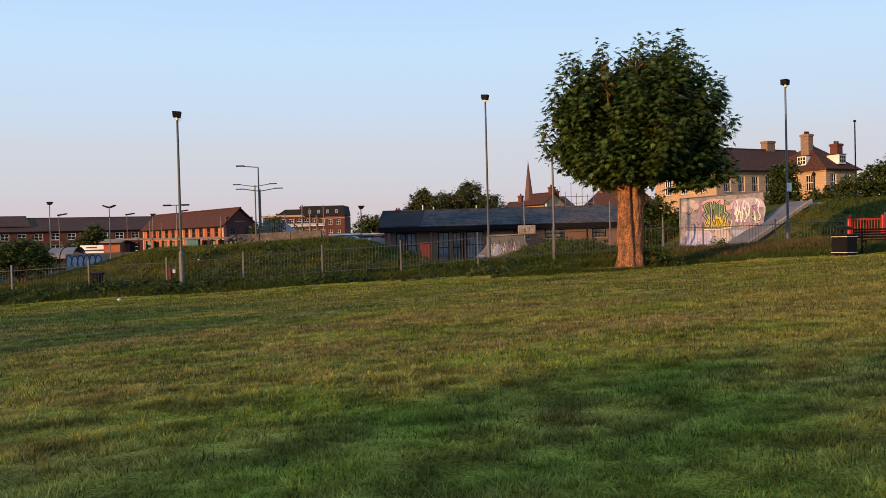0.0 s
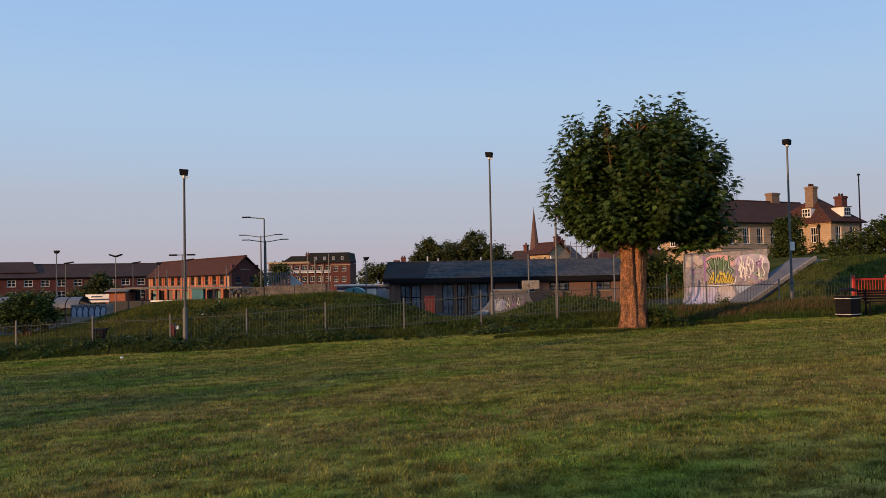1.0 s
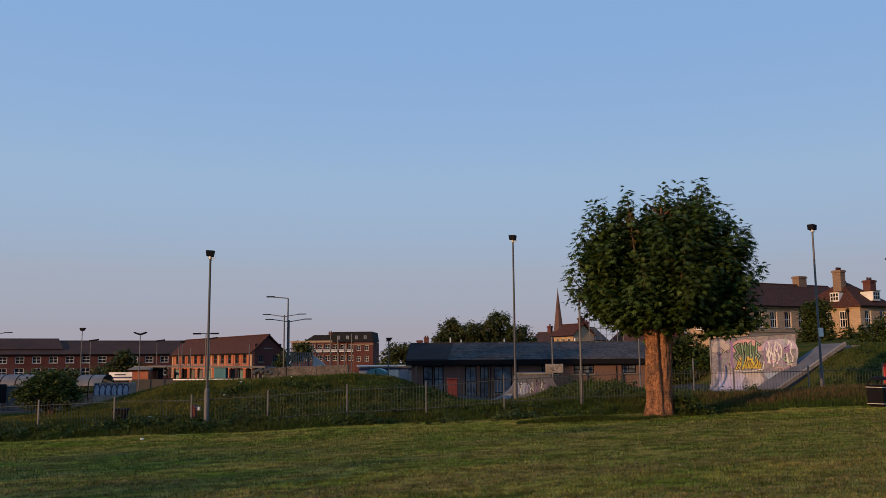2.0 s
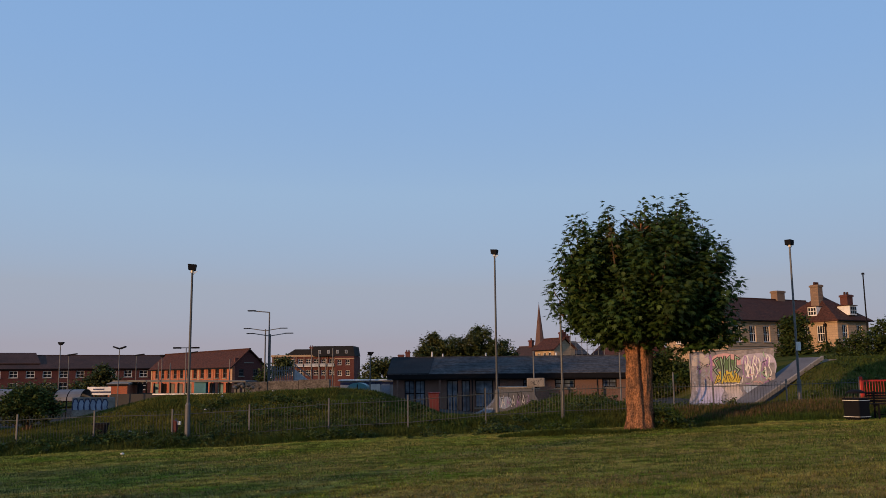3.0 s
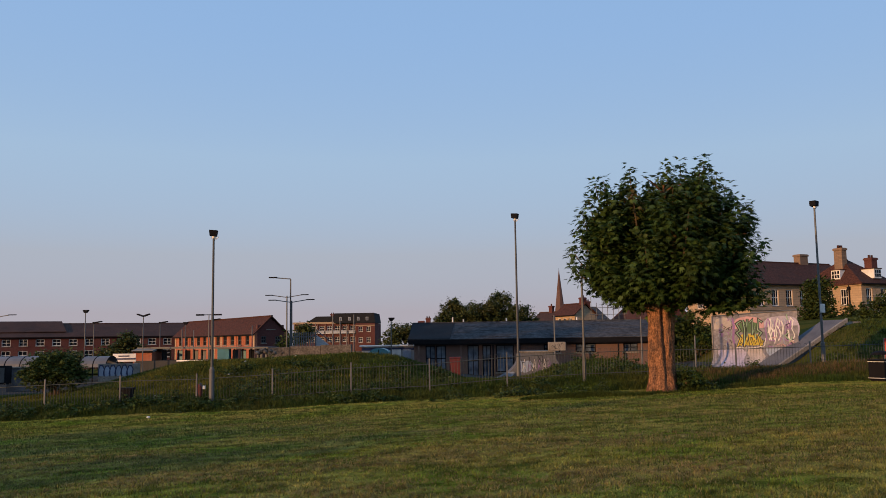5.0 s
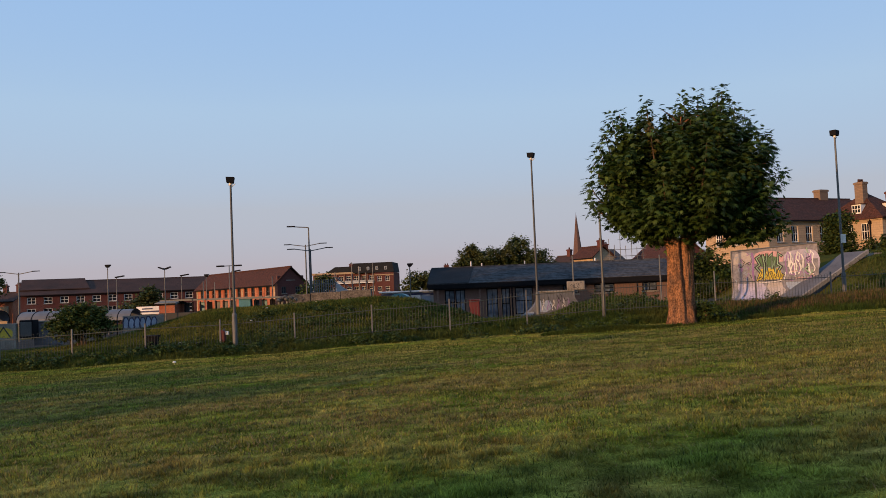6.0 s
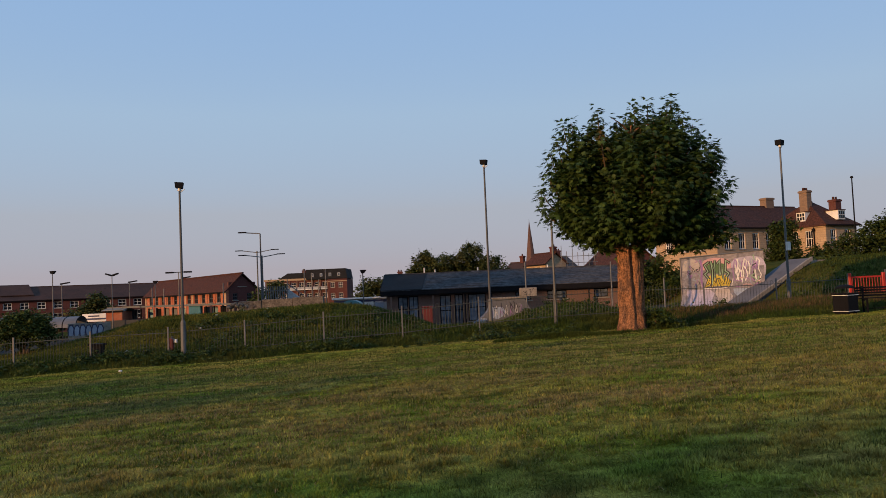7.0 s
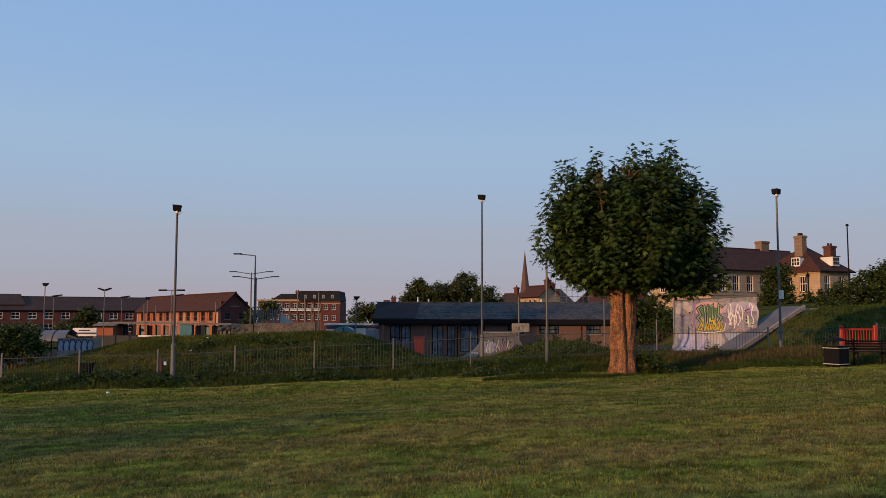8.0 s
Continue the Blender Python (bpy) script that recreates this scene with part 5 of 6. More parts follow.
def station_sign():
    a, b = Vector((-29.19, 66.00, 1.02)), Vector((-27.36, 66.00, 0.40))
    t = thing("station_sign", (a.x, a.y, b.z - 0.8), "white station name board with a navy stripe", "sign")
    w, h = b.x - a.x, a.z - b.z
    part("board", boxed(0, w, 0, 0.06, 0.8, 0.8 + h, bevel=0.008), WHITEP, t)
    part("stripe", boxed(0.0, w, -0.012, -0.002, 0.8 + h * 0.25, 0.8 + h * 0.45), NAVY, t, "navy stripe")
    part("lettering_bar", boxed(w * 0.25, w * 0.72, -0.012, -0.002, 0.8 + h * 0.62, 0.8 + h * 0.78), NAVY, t)
    for x in (0.1, w - 0.1):
        part("sign_post", boxed(x - 0.04, x + 0.04, 0.062, 0.12, -0.5, 0.8 + h), GALV, t)


def brick_hut():
    a, b = Vector((-29.66, 71.00, 1.22)), Vector((-28.07, 71.00, 0.56))
    gabled("brick_hut", "small orange brick hut beside the platform", (a.x, a.y), (b.x, b.y), 2.4, -0.8, a.z - 0.12, a.z + 0.05, ORANGE, CONCRETE, (), "hut", over=0.12)


def barrel_shelter(px, w, h, d):
    t = thing("cycle_shelter", (px[0], px[1], px[2] - h), "curved grey translucent cycle shelter with dark ribs", "shelter", "curved shelters")
    prof = [(1.1 * math.cos(a) * 0.9, h * math.sin(a)) for a in (math.pi * k / 10 for k in range(11))]
    n = max(2, round(w / 1.0))
    for i in range(n):
        bm = bmesh.new()
        x0, x1 = w * i / n + 0.04, w * (i + 1) / n - 0.04
        for (y0, z0), (y1, z1) in zip(prof, prof[1:]):
            v = [bm.verts.new(c) for c in ((x0, -y0, z0), (x1, -y0, z0), (x1, -y1, z1), (x0, -y1, z1))]
            bm.faces.new(v)
        bmesh.ops.remove_doubles(bm, verts=bm.verts, dist=0.001)
        bmesh.ops.solidify(bm, geom=list(bm.faces), thickness=0.02)
        part("roof_panel", bm, TRANSLU, t)
    for i in range(n + 1):
        bm = bmesh.new()
        for (y0, z0), (y1, z1) in zip(prof, prof[1:]):
            rod(bm, (w * i / n, -y0, z0), (w * i / n, -y1, z1), 0.03, n=5)
        part("rib", bm, BLACK, t)
    for x in (0.05, w - 0.05):
        for y in (-0.95, 0.95):
            part("leg", rodded((x, y, -1.2), (x, y, 0.05), 0.04, n=6), BLACK, t)


def graffiti_wall():
    a, b = Vector((-23.90, 52.00, 0.52)), Vector((-21.57, 52.00, -0.31))
    t = thing("sprayed_wall", (a.x, a.y, b.z), "low pale wall with blue outlined graffiti lettering", "wall")
    w, h = b.x - a.x, a.z - b.z
    part("masonry", boxed(0, w + 0.2, 0, 0.25, -0.6, h, bevel=0.01), CONCRETE, t)
    for i in range(6):
        cx = 0.22 + i * 0.36
        top = h * (0.88 - 0.05 * (i % 2))
        part("graffiti_fill", blob(bmesh.new(), cx, h * 0.45, 0.17, h * 0.36, -0.006, 30 + i, rag=0.12), BLUEP, t, "pale blue bubble fill")
        part("graffiti_outline", stroke(bmesh.new(), [(cx - 0.18, 0.08), (cx - 0.2, h * 0.5), (cx - 0.1, top), (cx + 0.06, top + 0.02), (cx + 0.17, h * 0.6), (cx + 0.12, h * 0.3), (cx + 0.18, 0.08)], 0.06, -0.012 - 0.0005 * i), NAVY, t, "dark navy outline")


OLDCONCRETE = material("weathered_concrete", (0.15, 0.128, 0.108), 0.92, vary=0.3, size=0.5, fine=12, bump=0.6, second=(0.075, 0.066, 0.056), mottle=0.3)


def crest_wall():
    """The rough concrete wall along the top of the bank."""
    a, b = Vector((-11.36, 44.00, 1.41)), Vector((-6.59, 44.00, 0.83))
    t = thing("bank_wall", (a.x, a.y, 0.4), "low weathered concrete wall along the bank top", "wall")
    w = b.x - a.x
    r = random.Random(9)
    x = 0.0
    while x < w:
        d = r.uniform(0.7, 1.7)
        u = x / w
        top = (a.z - 0.4) + 0.12 * math.sin(u * 3.1) + r.uniform(-0.06, 0.04) - (0.5 * max(0, (u - 0.8) / 0.2))
        part("concrete_block", boxed(x, min(x + d, w) - 0.015, r.uniform(-0.03, 0.03), 0.4, -0.6, top, bevel=0.02), OLDCONCRETE, t)
        x += d
    for i in range(7):
        s = boxed(-0.2, 0.2, -0.12, 0.12, -0.08, 0.08, bevel=0.05)
        part("loose_stone", s, OLDCONCRETE, t).matrix_basis = pose(-0.5 + i * 0.22, 0.1, 0.72 + 0.12 * (i % 2), r.uniform(-30, 30), r.uniform(-30, 30), r.uniform(0, 90))


def palisade():
    a, b = Vector((-11.77, 52.00, 2.26)), Vector((-10.51, 52.00, 2.24))
    t = thing("palisade_fence", (a.x, a.y, 0), "grey steel palisade panel by the road lamps", "fence")
    w = b.x - a.x
    n = 10
    pale = None
    for i in range(n):
        m = pose(w * i / (n - 1), 0, 0)
        if pale is None:
            pale = part("pale", boxed(-0.035, 0.035, -0.01, 0.01, -0.3, a.z), GALV, t)
            pale.matrix_basis = m
        else:
            same_part("pale", pale, t, m)
    for z in (0.5, a.z - 0.3):
        part("rail", boxed(-0.1, w + 0.1, 0.011, 0.05, z, z + 0.06), GALV, t)
    # sloping panel beside it
    c, d = Vector((-10.65, 53.00, 2.08)), Vector((-9.68, 53.00, 1.32))
    s = thing("stair_cheek", (c.x, c.y, 0), "grey sloping stair side panel", "stair")
    part("panel", prism(bmesh.new(), [(0, -0.5), (d.x - c.x, -0.5), (d.x - c.x, d.z), (0, c.z)], 0, 0.1), GREYP, s)
    part("handrail", rodded((0, -0.03, c.z + 0.3), (d.x - c.x, -0.03, d.z + 0.3), 0.03, n=6), GALV, s)


def sheds():
    a, b = Vector((-9.75, 66.00, 1.39)), Vector((-5.56, 64.00, 0.44))
    t = thing("site_shed", (a.x, a.y, -0.8), "low blue-grey shed with a pale flat roof", "shed", "sheds beside the clubhouse")
    w = b.x - a.x
    h = a.z + 0.8
    part("body", boxed(0, w, 0, 2.5, -0.3, h - 0.12), GREYP, t)
    part("roof", boxed(-0.15, w + 0.1, -0.2, 2.6, h - 0.118, h, bevel=0.02), WHITEP, t, "pale flat roof")
    part("door", boxed(w * 0.55, w * 0.72, -0.04, -0.002, 0, h - 0.35), WHITEP, t)
    part("door", boxed(w * 0.75, w * 0.9, -0.04, -0.002, 0, h - 0.35), BLUEP, t)
    part("fascia", boxed(0, w, -0.03, -0.002, h - 0.4, h - 0.2), NAVY, t)
    c = Vector((-7.43, 58.00, 0.58))
    d = thing("domed_store", (c.x, c.y, -0.8), "dark teal rounded storage cover", "store", "sheds beside the clubhouse")
    bm = bmesh.new()
    prism(bm, [(0.62 * math.cos(k * math.pi / 12) * 1.05, 1.65 + 0.35 * math.sin(k * math.pi / 12)) for k in range(13)] + [(-0.65, 0), (0.65, 0)], 0, 1.5)
    part("cover", bm, TEAL, d)
    part("cover_seam", boxed(-0.03, 0.03, -0.02, -0.002, 0.1, 1.9), BLACK, d)


platform_shelter()
station_sign()
brick_hut()
barrel_shelter((-28.47, 60.00, 0.91), 1.9, 0.75, 60)
barrel_shelter((-33.75, 58.00, 1.00), 3.2, 0.75, 60)
barrel_shelter((-37.95, 58.00, 1.17), 2.6, 0.75, 60)


def left_yard():
    a = (-27.06, 46.00, -0.10)
    t = thing("dark_cabinet", (a[0], a[1], a[2] - 0.3), "dark grey equipment cabinet beyond the railings", "cabinet")
    part("body", boxed(0, 0.8, 0, 0.6, 0, 1.0, bevel=0.03), BLACK, t)
    part("door", boxed(0.08, 0.72, -0.02, -0.002, 0.1, 0.9), DARKSTEEL, t)
    b = (-29.16, 46.00, -0.46)
    w = thing("yellow_wall", (b[0], b[1], b[2] - 0.2), "low wall with faded yellow sprayed shapes", "wall")
    part("masonry", boxed(0, 1.9, 0, 0.2, -0.3, 1.1, bevel=0.02), CONCRETE, w)
    part("graffiti_fill", blob(bmesh.new(), 1.0, 0.6, 0.7, 0.3, -0.006, 71), YELLOW, w, "faded yellow sprayed shape")
    bm = bmesh.new()
    stroke(bm, [(0.2, 0.3), (0.5, 0.9), (0.9, 0.5), (1.2, 0.9), (1.6, 0.35)], 0.07, -0.012)
    part("graffiti_outline", bm, INK, w)
    c = (-26.79, 47.00, -0.16)
    k = thing("low_wall", (c[0], c[1], c[2] - 0.4), "low grey weathered wall with a concrete capping", "wall")
    part("masonry", boxed(0, 1.6, 0, 0.2, -0.3, 1.0, bevel=0.02), SLABGREY, k)
    part("capping", boxed(-0.05, 1.65, -0.05, 0.25, 1.0, 1.07), CONCRETE, k)


left_yard()
h6 = gabled("corner_house", "orange brick house with a pale bay beyond the station", (-85.0, 135.0), (-80.3, 135.0), 7, -0.6, 2.6, 4.0, ORANGE, DARKTILE, [(0.6, 1.7, 1.6, 2.6)], "house")
part("bay", boxed(2.6, 4.0, -0.5, -0.002, -0.5, 2.4), ASHLAR, h6, "pale rendered bay")
chimney(h6, 1.5, 3.5, 4.2, 5.9, 0.7, 0.6, BRICK, 2)
chimney(h6, 3.8, 3.5, 4.2, 6.0, 0.7, 0.6, BRICK, 2)
p = (-36.42, 62.00, 3.95)
column_lamp(p[0], p[1], -0.6, p[2], "arms", "grey steel station lamp column with two arms", 0.07)
graffiti_wall()
crest_wall()
palisade()
sheds()


# ---- shrubs and distant trees ----
def shrub(name, label, centre, lobes, count, size, seed, mat, stem=True, category="shrub", group=""):
    """Stems and a crown of leaf clumps; lobes are (x, y, z, rx, ry, rz) from the foot."""
    t = thing(name, centre, label, category, group)
    r = random.Random(seed)
    for lx, ly, lz, rx, ry, rz in lobes[:5]:
        bm = limb(bmesh.new(), [(lx * 0.2, ly * 0.2, -0.4), (lx * 0.5 + r.uniform(-0.1, 0.1), ly * 0.5, lz * 0.45), (lx, ly, lz)], 0.06 + 0.02 * rz, 0.015, 6)
        part("trunk" if category == "tree" else "stem", bm, TWIG, t)
    c = leaf_cloud("crown", mat, lobes, count, size, seed, spread=size * 2.2, inner=0.3)
    c.parent = t
    return t


b = (-18.00, 35.00, 0.11)
shrub("bush", "dark green rounded bush behind the railings", (b[0], b[1], b[2] - 0.35), [(0, 0, 0.8, 0.95, 0.9, 0.7), (-0.85, 0.1, 0.65, 0.6, 0.6, 0.55), (0.8, 0, 0.6, 0.6, 0.6, 0.5), (0.0, 0.1, 1.2, 0.5, 0.5, 0.35), (0.5, 0, 1.05, 0.4, 0.4, 0.3)], 10000, 0.1, 31, BUSH)
shrub("tree_suckers", "leafy green suckers at the foot of the tree", (6.2, 27.75, float(height(6.2, 27.75))), [(0, 0, 0.3, 0.24, 0.2, 0.28), (0.32, 0.05, 0.2, 0.24, 0.2, 0.2), (-0.1, 0.1, 0.5, 0.14, 0.14, 0.2), (0.6, 0.1, 0.12, 0.2, 0.18, 0.12)], 1800, 0.075, 46, BUSH)
b = (26.92, 72.00, 2.08)
shrub("bush", "upright green shrub below the stone house", (b[0], b[1], 2.0), [(0, 0, 1.8, 1.1, 1.2, 1.6), (-0.5, 0, 3.0, 0.8, 0.9, 0.9), (0.3, 0, 3.7, 0.6, 0.6, 0.6), (-1.0, 0, 1.2, 0.7, 0.8, 1.0), (2.2, -1, 1.0, 0.9, 0.9, 0.8), (3.0, -1, 0.8, 0.8, 0.9, 0.6)], 10000, 0.2, 32, BUSH)
b = (27.86, 60.00, 1.91)
shrub("bush", "broad dense green shrub on the grass bank", (b[0], b[1], 1.5), [(0, 0, 1.8, 1.7, 1.5, 1.3), (-1.7, 0, 1.4, 1.0, 1.2, 1.0), (1.8, 0, 2.2, 1.4, 1.4, 1.4), (2.2, 0, 3.3, 1.2, 1.2, 0.9), (0.6, 0, 2.8, 0.8, 0.9, 0.7), (3.8, 0, 2.6, 1.4, 1.4, 1.8), (5.5, 0, 2.4, 1.5, 1.4, 1.8), (-1.6, -0.3, 0.6, 1.5, 1.2, 0.9), (0.8, -0.3, 0.7, 1.6, 1.2, 1.0), (3.2, -0.3, 0.8, 1.7, 1.2, 1.0), (-3.0, 0, 0.5, 0.8, 0.9, 0.7)], 30000, 0.17, 33, BUSH)
b = (14.82, 62.00, 0.55)
shrub("bush", "loose dark shrubs behind the skate park", (b[0], b[1], -0.4), [(0, 0, 1.5, 1.2, 1.2, 1.3), (-1.4, 0.3, 1.8, 0.9, 1.0, 1.6), (1.2, 0, 1.1, 0.9, 1.0, 0.9), (-0.7, 0, 3.0, 0.9, 1.0, 0.9), (0.7, 0, 2.4, 0.7, 0.8, 0.9), (-2.3, 0, 2.2, 0.9, 0.9, 1.6)], 9000, 0.18, 34, BUSH)
b = (-41.53, 95.00, 0.40)
shrub("bush", "yellow-green tree in front of the terrace", (b[0] + 0.9, b[1], -0.6), [(0, 0, 1.9, 1.5, 1.3, 1.2), (0.2, 0, 3.0, 1.0, 1.0, 0.9), (-1.2, 0, 1.3, 0.9, 0.9, 0.8), (1.3, 0, 1.4, 0.9, 0.9, 0.8)], 3000, 0.3, 35, FARLEAF)
b = (-41.89, 88.00, 0.54)
shrub("bush", "low scrub along the railway line", (b[0], b[1], -0.6), [(-2.5, 0, 1.0, 1.4, 1.0, 0.8), (-0.6, 0, 0.9, 1.2, 1.0, 0.7), (1.4, 0, 1.1, 1.3, 1.0, 0.8), (-4.5, 0, 1.1, 1.3, 1.0, 0.8)], 3000, 0.28, 36, FARLEAF)
b = (-1.04, 112.00, 3.04)
shrub("far_tree", "group of broad green trees behind the clubhouse", (b[0], b[1], -0.6), [(-3.4, 0, 5.6, 1.7, 2.0, 1.6), (-1.2, 0, 5.7, 1.9, 2.0, 1.6), (1.4, 0, 5.8, 1.8, 2.0, 1.6), (2.6, 0, 7.2, 1.5, 1.8, 1.2), (4.6, 0, 5.6, 1.7, 1.8, 1.4), (-3.3, 0, 7.0, 0.8, 1.0, 0.7), (6.1, 0, 4.8, 1.1, 1.4, 1.1), (-5.0, 0, 4.9, 1.0, 1.4, 1.1), (1.0, 0, 4.2, 5.4, 1.8, 1.6), (-2, 0, 4.0, 4.0, 1.8, 1.4)], 48000, 0.23, 37, FARLEAF, category="tree")
b = (-15.82, 150.00, 3.76)
shrub("far_tree", "distant dark trees beyond the rooftops", (b[0], b[1], -0.6), [(0, 0, 3.6, 1.6, 1.5, 1.6), (2.0, 0, 3.9, 1.8, 1.5, 1.4), (4.2, 0, 3.4, 1.6, 1.5, 1.5), (-1.6, 0, 2.6, 1.2, 1.2, 1.2)], 5200, 0.36, 38, FARLEAF, category="tree")
b = (-39.00, 185.00, 4.58)
shrub("far_tree", "small distant tree by the apartment block", (b[0], b[1], -0.6), [(-0.9, 0, 4.9, 1.3, 1.2, 1.4), (0.3, 0, 5.3, 1.1, 1.2, 1.3), (-1.8, 0, 4.0, 1.0, 1.0, 1.2)], 1500, 0.5, 39, FARLEAF, category="tree")
b = (-82.19, 130.00, 2.17)
shrub("far_tree", "dark tree beyond the corner house", (b[0], b[1], -0.6), [(0, 0, 4.5, 2.0, 1.8, 1.8), (1.8, 0, 5.6, 1.5, 1.5, 1.4), (-1.8, 0, 4.5, 1.6, 1.6, 1.6), (-5, 0, 4.0, 2.4, 1.8, 2.0)], 3500, 0.35, 45, FARLEAF, category="tree")
b = (-21.26, 90.00, 1.22)
shrub("bush", "green shrub at the end of the brick hall", (b[0], b[1], -0.4), [(0, 0, 1.5, 0.8, 0.8, 1.1), (0.5, 0, 2.2, 0.6, 0.6, 0.7), (-0.5, 0, 1.0, 0.6, 0.7, 0.7)], 1200, 0.24, 40, BUSH)


# unseen hedge and trees, added out of view so their long shadows reach the lawn
def hedge():
    t = thing("unseen_shade_hedge", (-33.8, -22.5, float(height(-33.8, -22.5))), "unseen green hedge added to shade the near lawn", "hedge", turn=27)
    part("shade_hedge_core", boxed(-16, 30, -0.5, 0.5, -1.2, 4.85, bevel=0.2), BUSH, t)
    lobes = [(-16 + i * 1.3, 0, 5.85 + 0.35 * math.sin(i * 1.7), 1.0, 0.8, 1.4 + 0.3 * math.sin(i * 2.9)) for i in range(36)]
    c = leaf_cloud("shade_hedge_leaf", BUSH, lobes, 4600, 0.26, 52, 0.6)
    c.parent = t
    tagged(c, kind="stuff")


hedge()
# added outside the view to lay a dark band across the left field
shrub("unseen_shade_tree", "unseen broad green tree added to shade the left lawn", (-29, -3.5, -1.0), [(0, 0, 4.2, 2.6, 2.6, 2.2), (-2.2, 1.6, 3.6, 2.2, 2.0, 1.8), (2.0, -1.6, 3.4, 2.0, 2.0, 1.7), (-4, 3, 3.4, 2.0, 2.0, 1.8)], 2600, 0.36, 53, BUSH, category="tree")


# three more unseen trees, lined up with the sun to shade the clubhouse
for c in (-9.5, -4.8, -0.5):
    shrub("unseen_shade_tree", "unseen tall green tree added to shade the clubhouse", (-51.6 + 0.643 * c, 15 - 0.766 * c, -1.5), [(0, 0, 11.0, 3.0, 3.0, 4.0), (1.5, 0.5, 8.0, 2.6, 2.6, 3.4), (-1.5, -0.5, 8.0, 2.6, 2.6, 3.4), (0.3, 0, 4.2, 2.8, 2.8, 2.8)], 8000, 0.5, 60 + int(c), BUSH, category="tree", group="trees beside the park")


# ---- grass ----
def blades(name, mat, x, y, tall, wide, lean, seed, label, seg=2):
    r = np.random.default_rng(seed)
    n = len(x)
    z = height(x, y) - 0.01
    yaw = r.random(n) * 6.283
    s = np.stack([wide, tall * lean, tall], -1)
    if seg == 1:
        v, f = [(-0.5, 0, 0), (0.5, 0, 0), (0, 1.0, 1.0)], [(0, 1, 2)]
    else:
        v, f = [(-0.5, 0, 0), (0.5, 0, 0), (0.38, 0.3, 0.55), (-0.38, 0.3, 0.55), (0, 1.0, 1.0)], [(0, 1, 2), (0, 2, 3), (3, 2, 4)]
    ob = scatter(name, mat, v, f, np.stack([x, y, z], -1), turns(yaw, 0 * yaw, 0 * yaw), s)
    return tagged(ob, label, "grass", kind="stuff")


def patchy(x, y, a, b, seed):
    """A slow random field between 0 and 1."""
    r = np.random.default_rng(seed)
    f = 0
    for _ in range(7):
        k, ph = r.normal(size=2) * [1 / a, 1 / b], r.random() * 6.28
        f = f + np.sin(x * k[0] * 3 + y * k[1] * 3 + ph)
    return 0.5 + 0.5 * np.tanh(f / 2.6)


def turf_lumps(x, y):
    """Uneven growth at the size of single tufts, between 0 and 1."""
    f = np.zeros_like(x)
    r = np.random.default_rng(77)
    for size, amount in ((0.9, 0.7), (0.4, 1.0), (0.17, 0.9)):
        for _ in range(6):
            a, ph = r.random() * 6.283, r.random() * 6.283
            k = 6.283 / size * (0.7 + 0.6 * r.random())
            f = f + amount * np.sin(k * (x * np.cos(a) + y * np.sin(a)) + ph + 1.5 * np.sin(0.37 * k * (y * np.cos(a) - x * np.sin(a)) + 2 * ph))
    return 0.5 + 0.5 * np.tanh(f / 3.0)


def lawn_grass():
    r = np.random.default_rng(11)
    for n, ya, yb, seg, seed in ((330000, 3.0, 7.5, 1, 12), (420000, 7.5, 15.0, 1, 15), (330000, 15.0, 31.0, 1, 13)):
        y = np.sqrt(ya**2 + r.random(n) * (yb**2 - ya**2))
        x = (r.random(n) * 2 - 1) * (0.60 * y + 0.6)
        k = patchy(x, y, 0.6 + 0.04 * ya, 0.3 + 0.02 * ya, 3)
        lump = turf_lumps(x, y)
        keep = (y < lawn_edge(x) + 0.3) & (r.random(n) < (0.75 + 0.25 * k) * (0.75 + 0.4 * lump))
        x, y, k, lump = x[keep], y[keep], k[keep], lump[keep]
        m = len(x)
        tall = (0.018 + 0.026 * r.random(m) ** 1.5) * (0.75 + 0.45 * k) * (0.55 + 0.9 * lump**1.5)
        wide, lean = 0.006 + 0.004 * r.random(m) + 0.0008 * y, r.normal(0.9, 0.7, m)
        scorched = r.random(m) < 0.75 * smooth(5.5, 10, y - 0.25 * x) * (1 - smooth(21, 26, y - 0.2 * x)) * (0.3 + 0.8 * patchy(x, y, 2.2, 1.2, 19))
        for pick, mat, name, label in ((~scorched, BLADE, "lawn_grass", "short mown green grass"), (scorched, DRYBLADE, "dry_lawn_grass", "sun-dried straw-coloured mown grass")):
            if pick.any():
                blades(name, mat, x[pick], y[pick], tall[pick], wide[pick], lean[pick], seed, label, seg=seg)
    # bleached stalks lying in the near turf
    n = 5200
    y = np.sqrt(3.0**2 + r.random(n) * (18.0**2 - 3.0**2))
    x = (r.random(n) * 2 - 1) * (0.60 * y + 0.6)
    keep = r.random(n) < 0.25 + 0.75 * patchy(x, y, 0.8, 0.5, 41)
    x, y = x[keep], y[keep]
    n = len(x)
    blades("dry_stalks", STRAW, x, y, 0.02 + 0.03 * r.random(n), 0.003 + 0.0005 * y, 0.8 + r.random(n) * 2.4, 14, "bleached dry grass stalks")


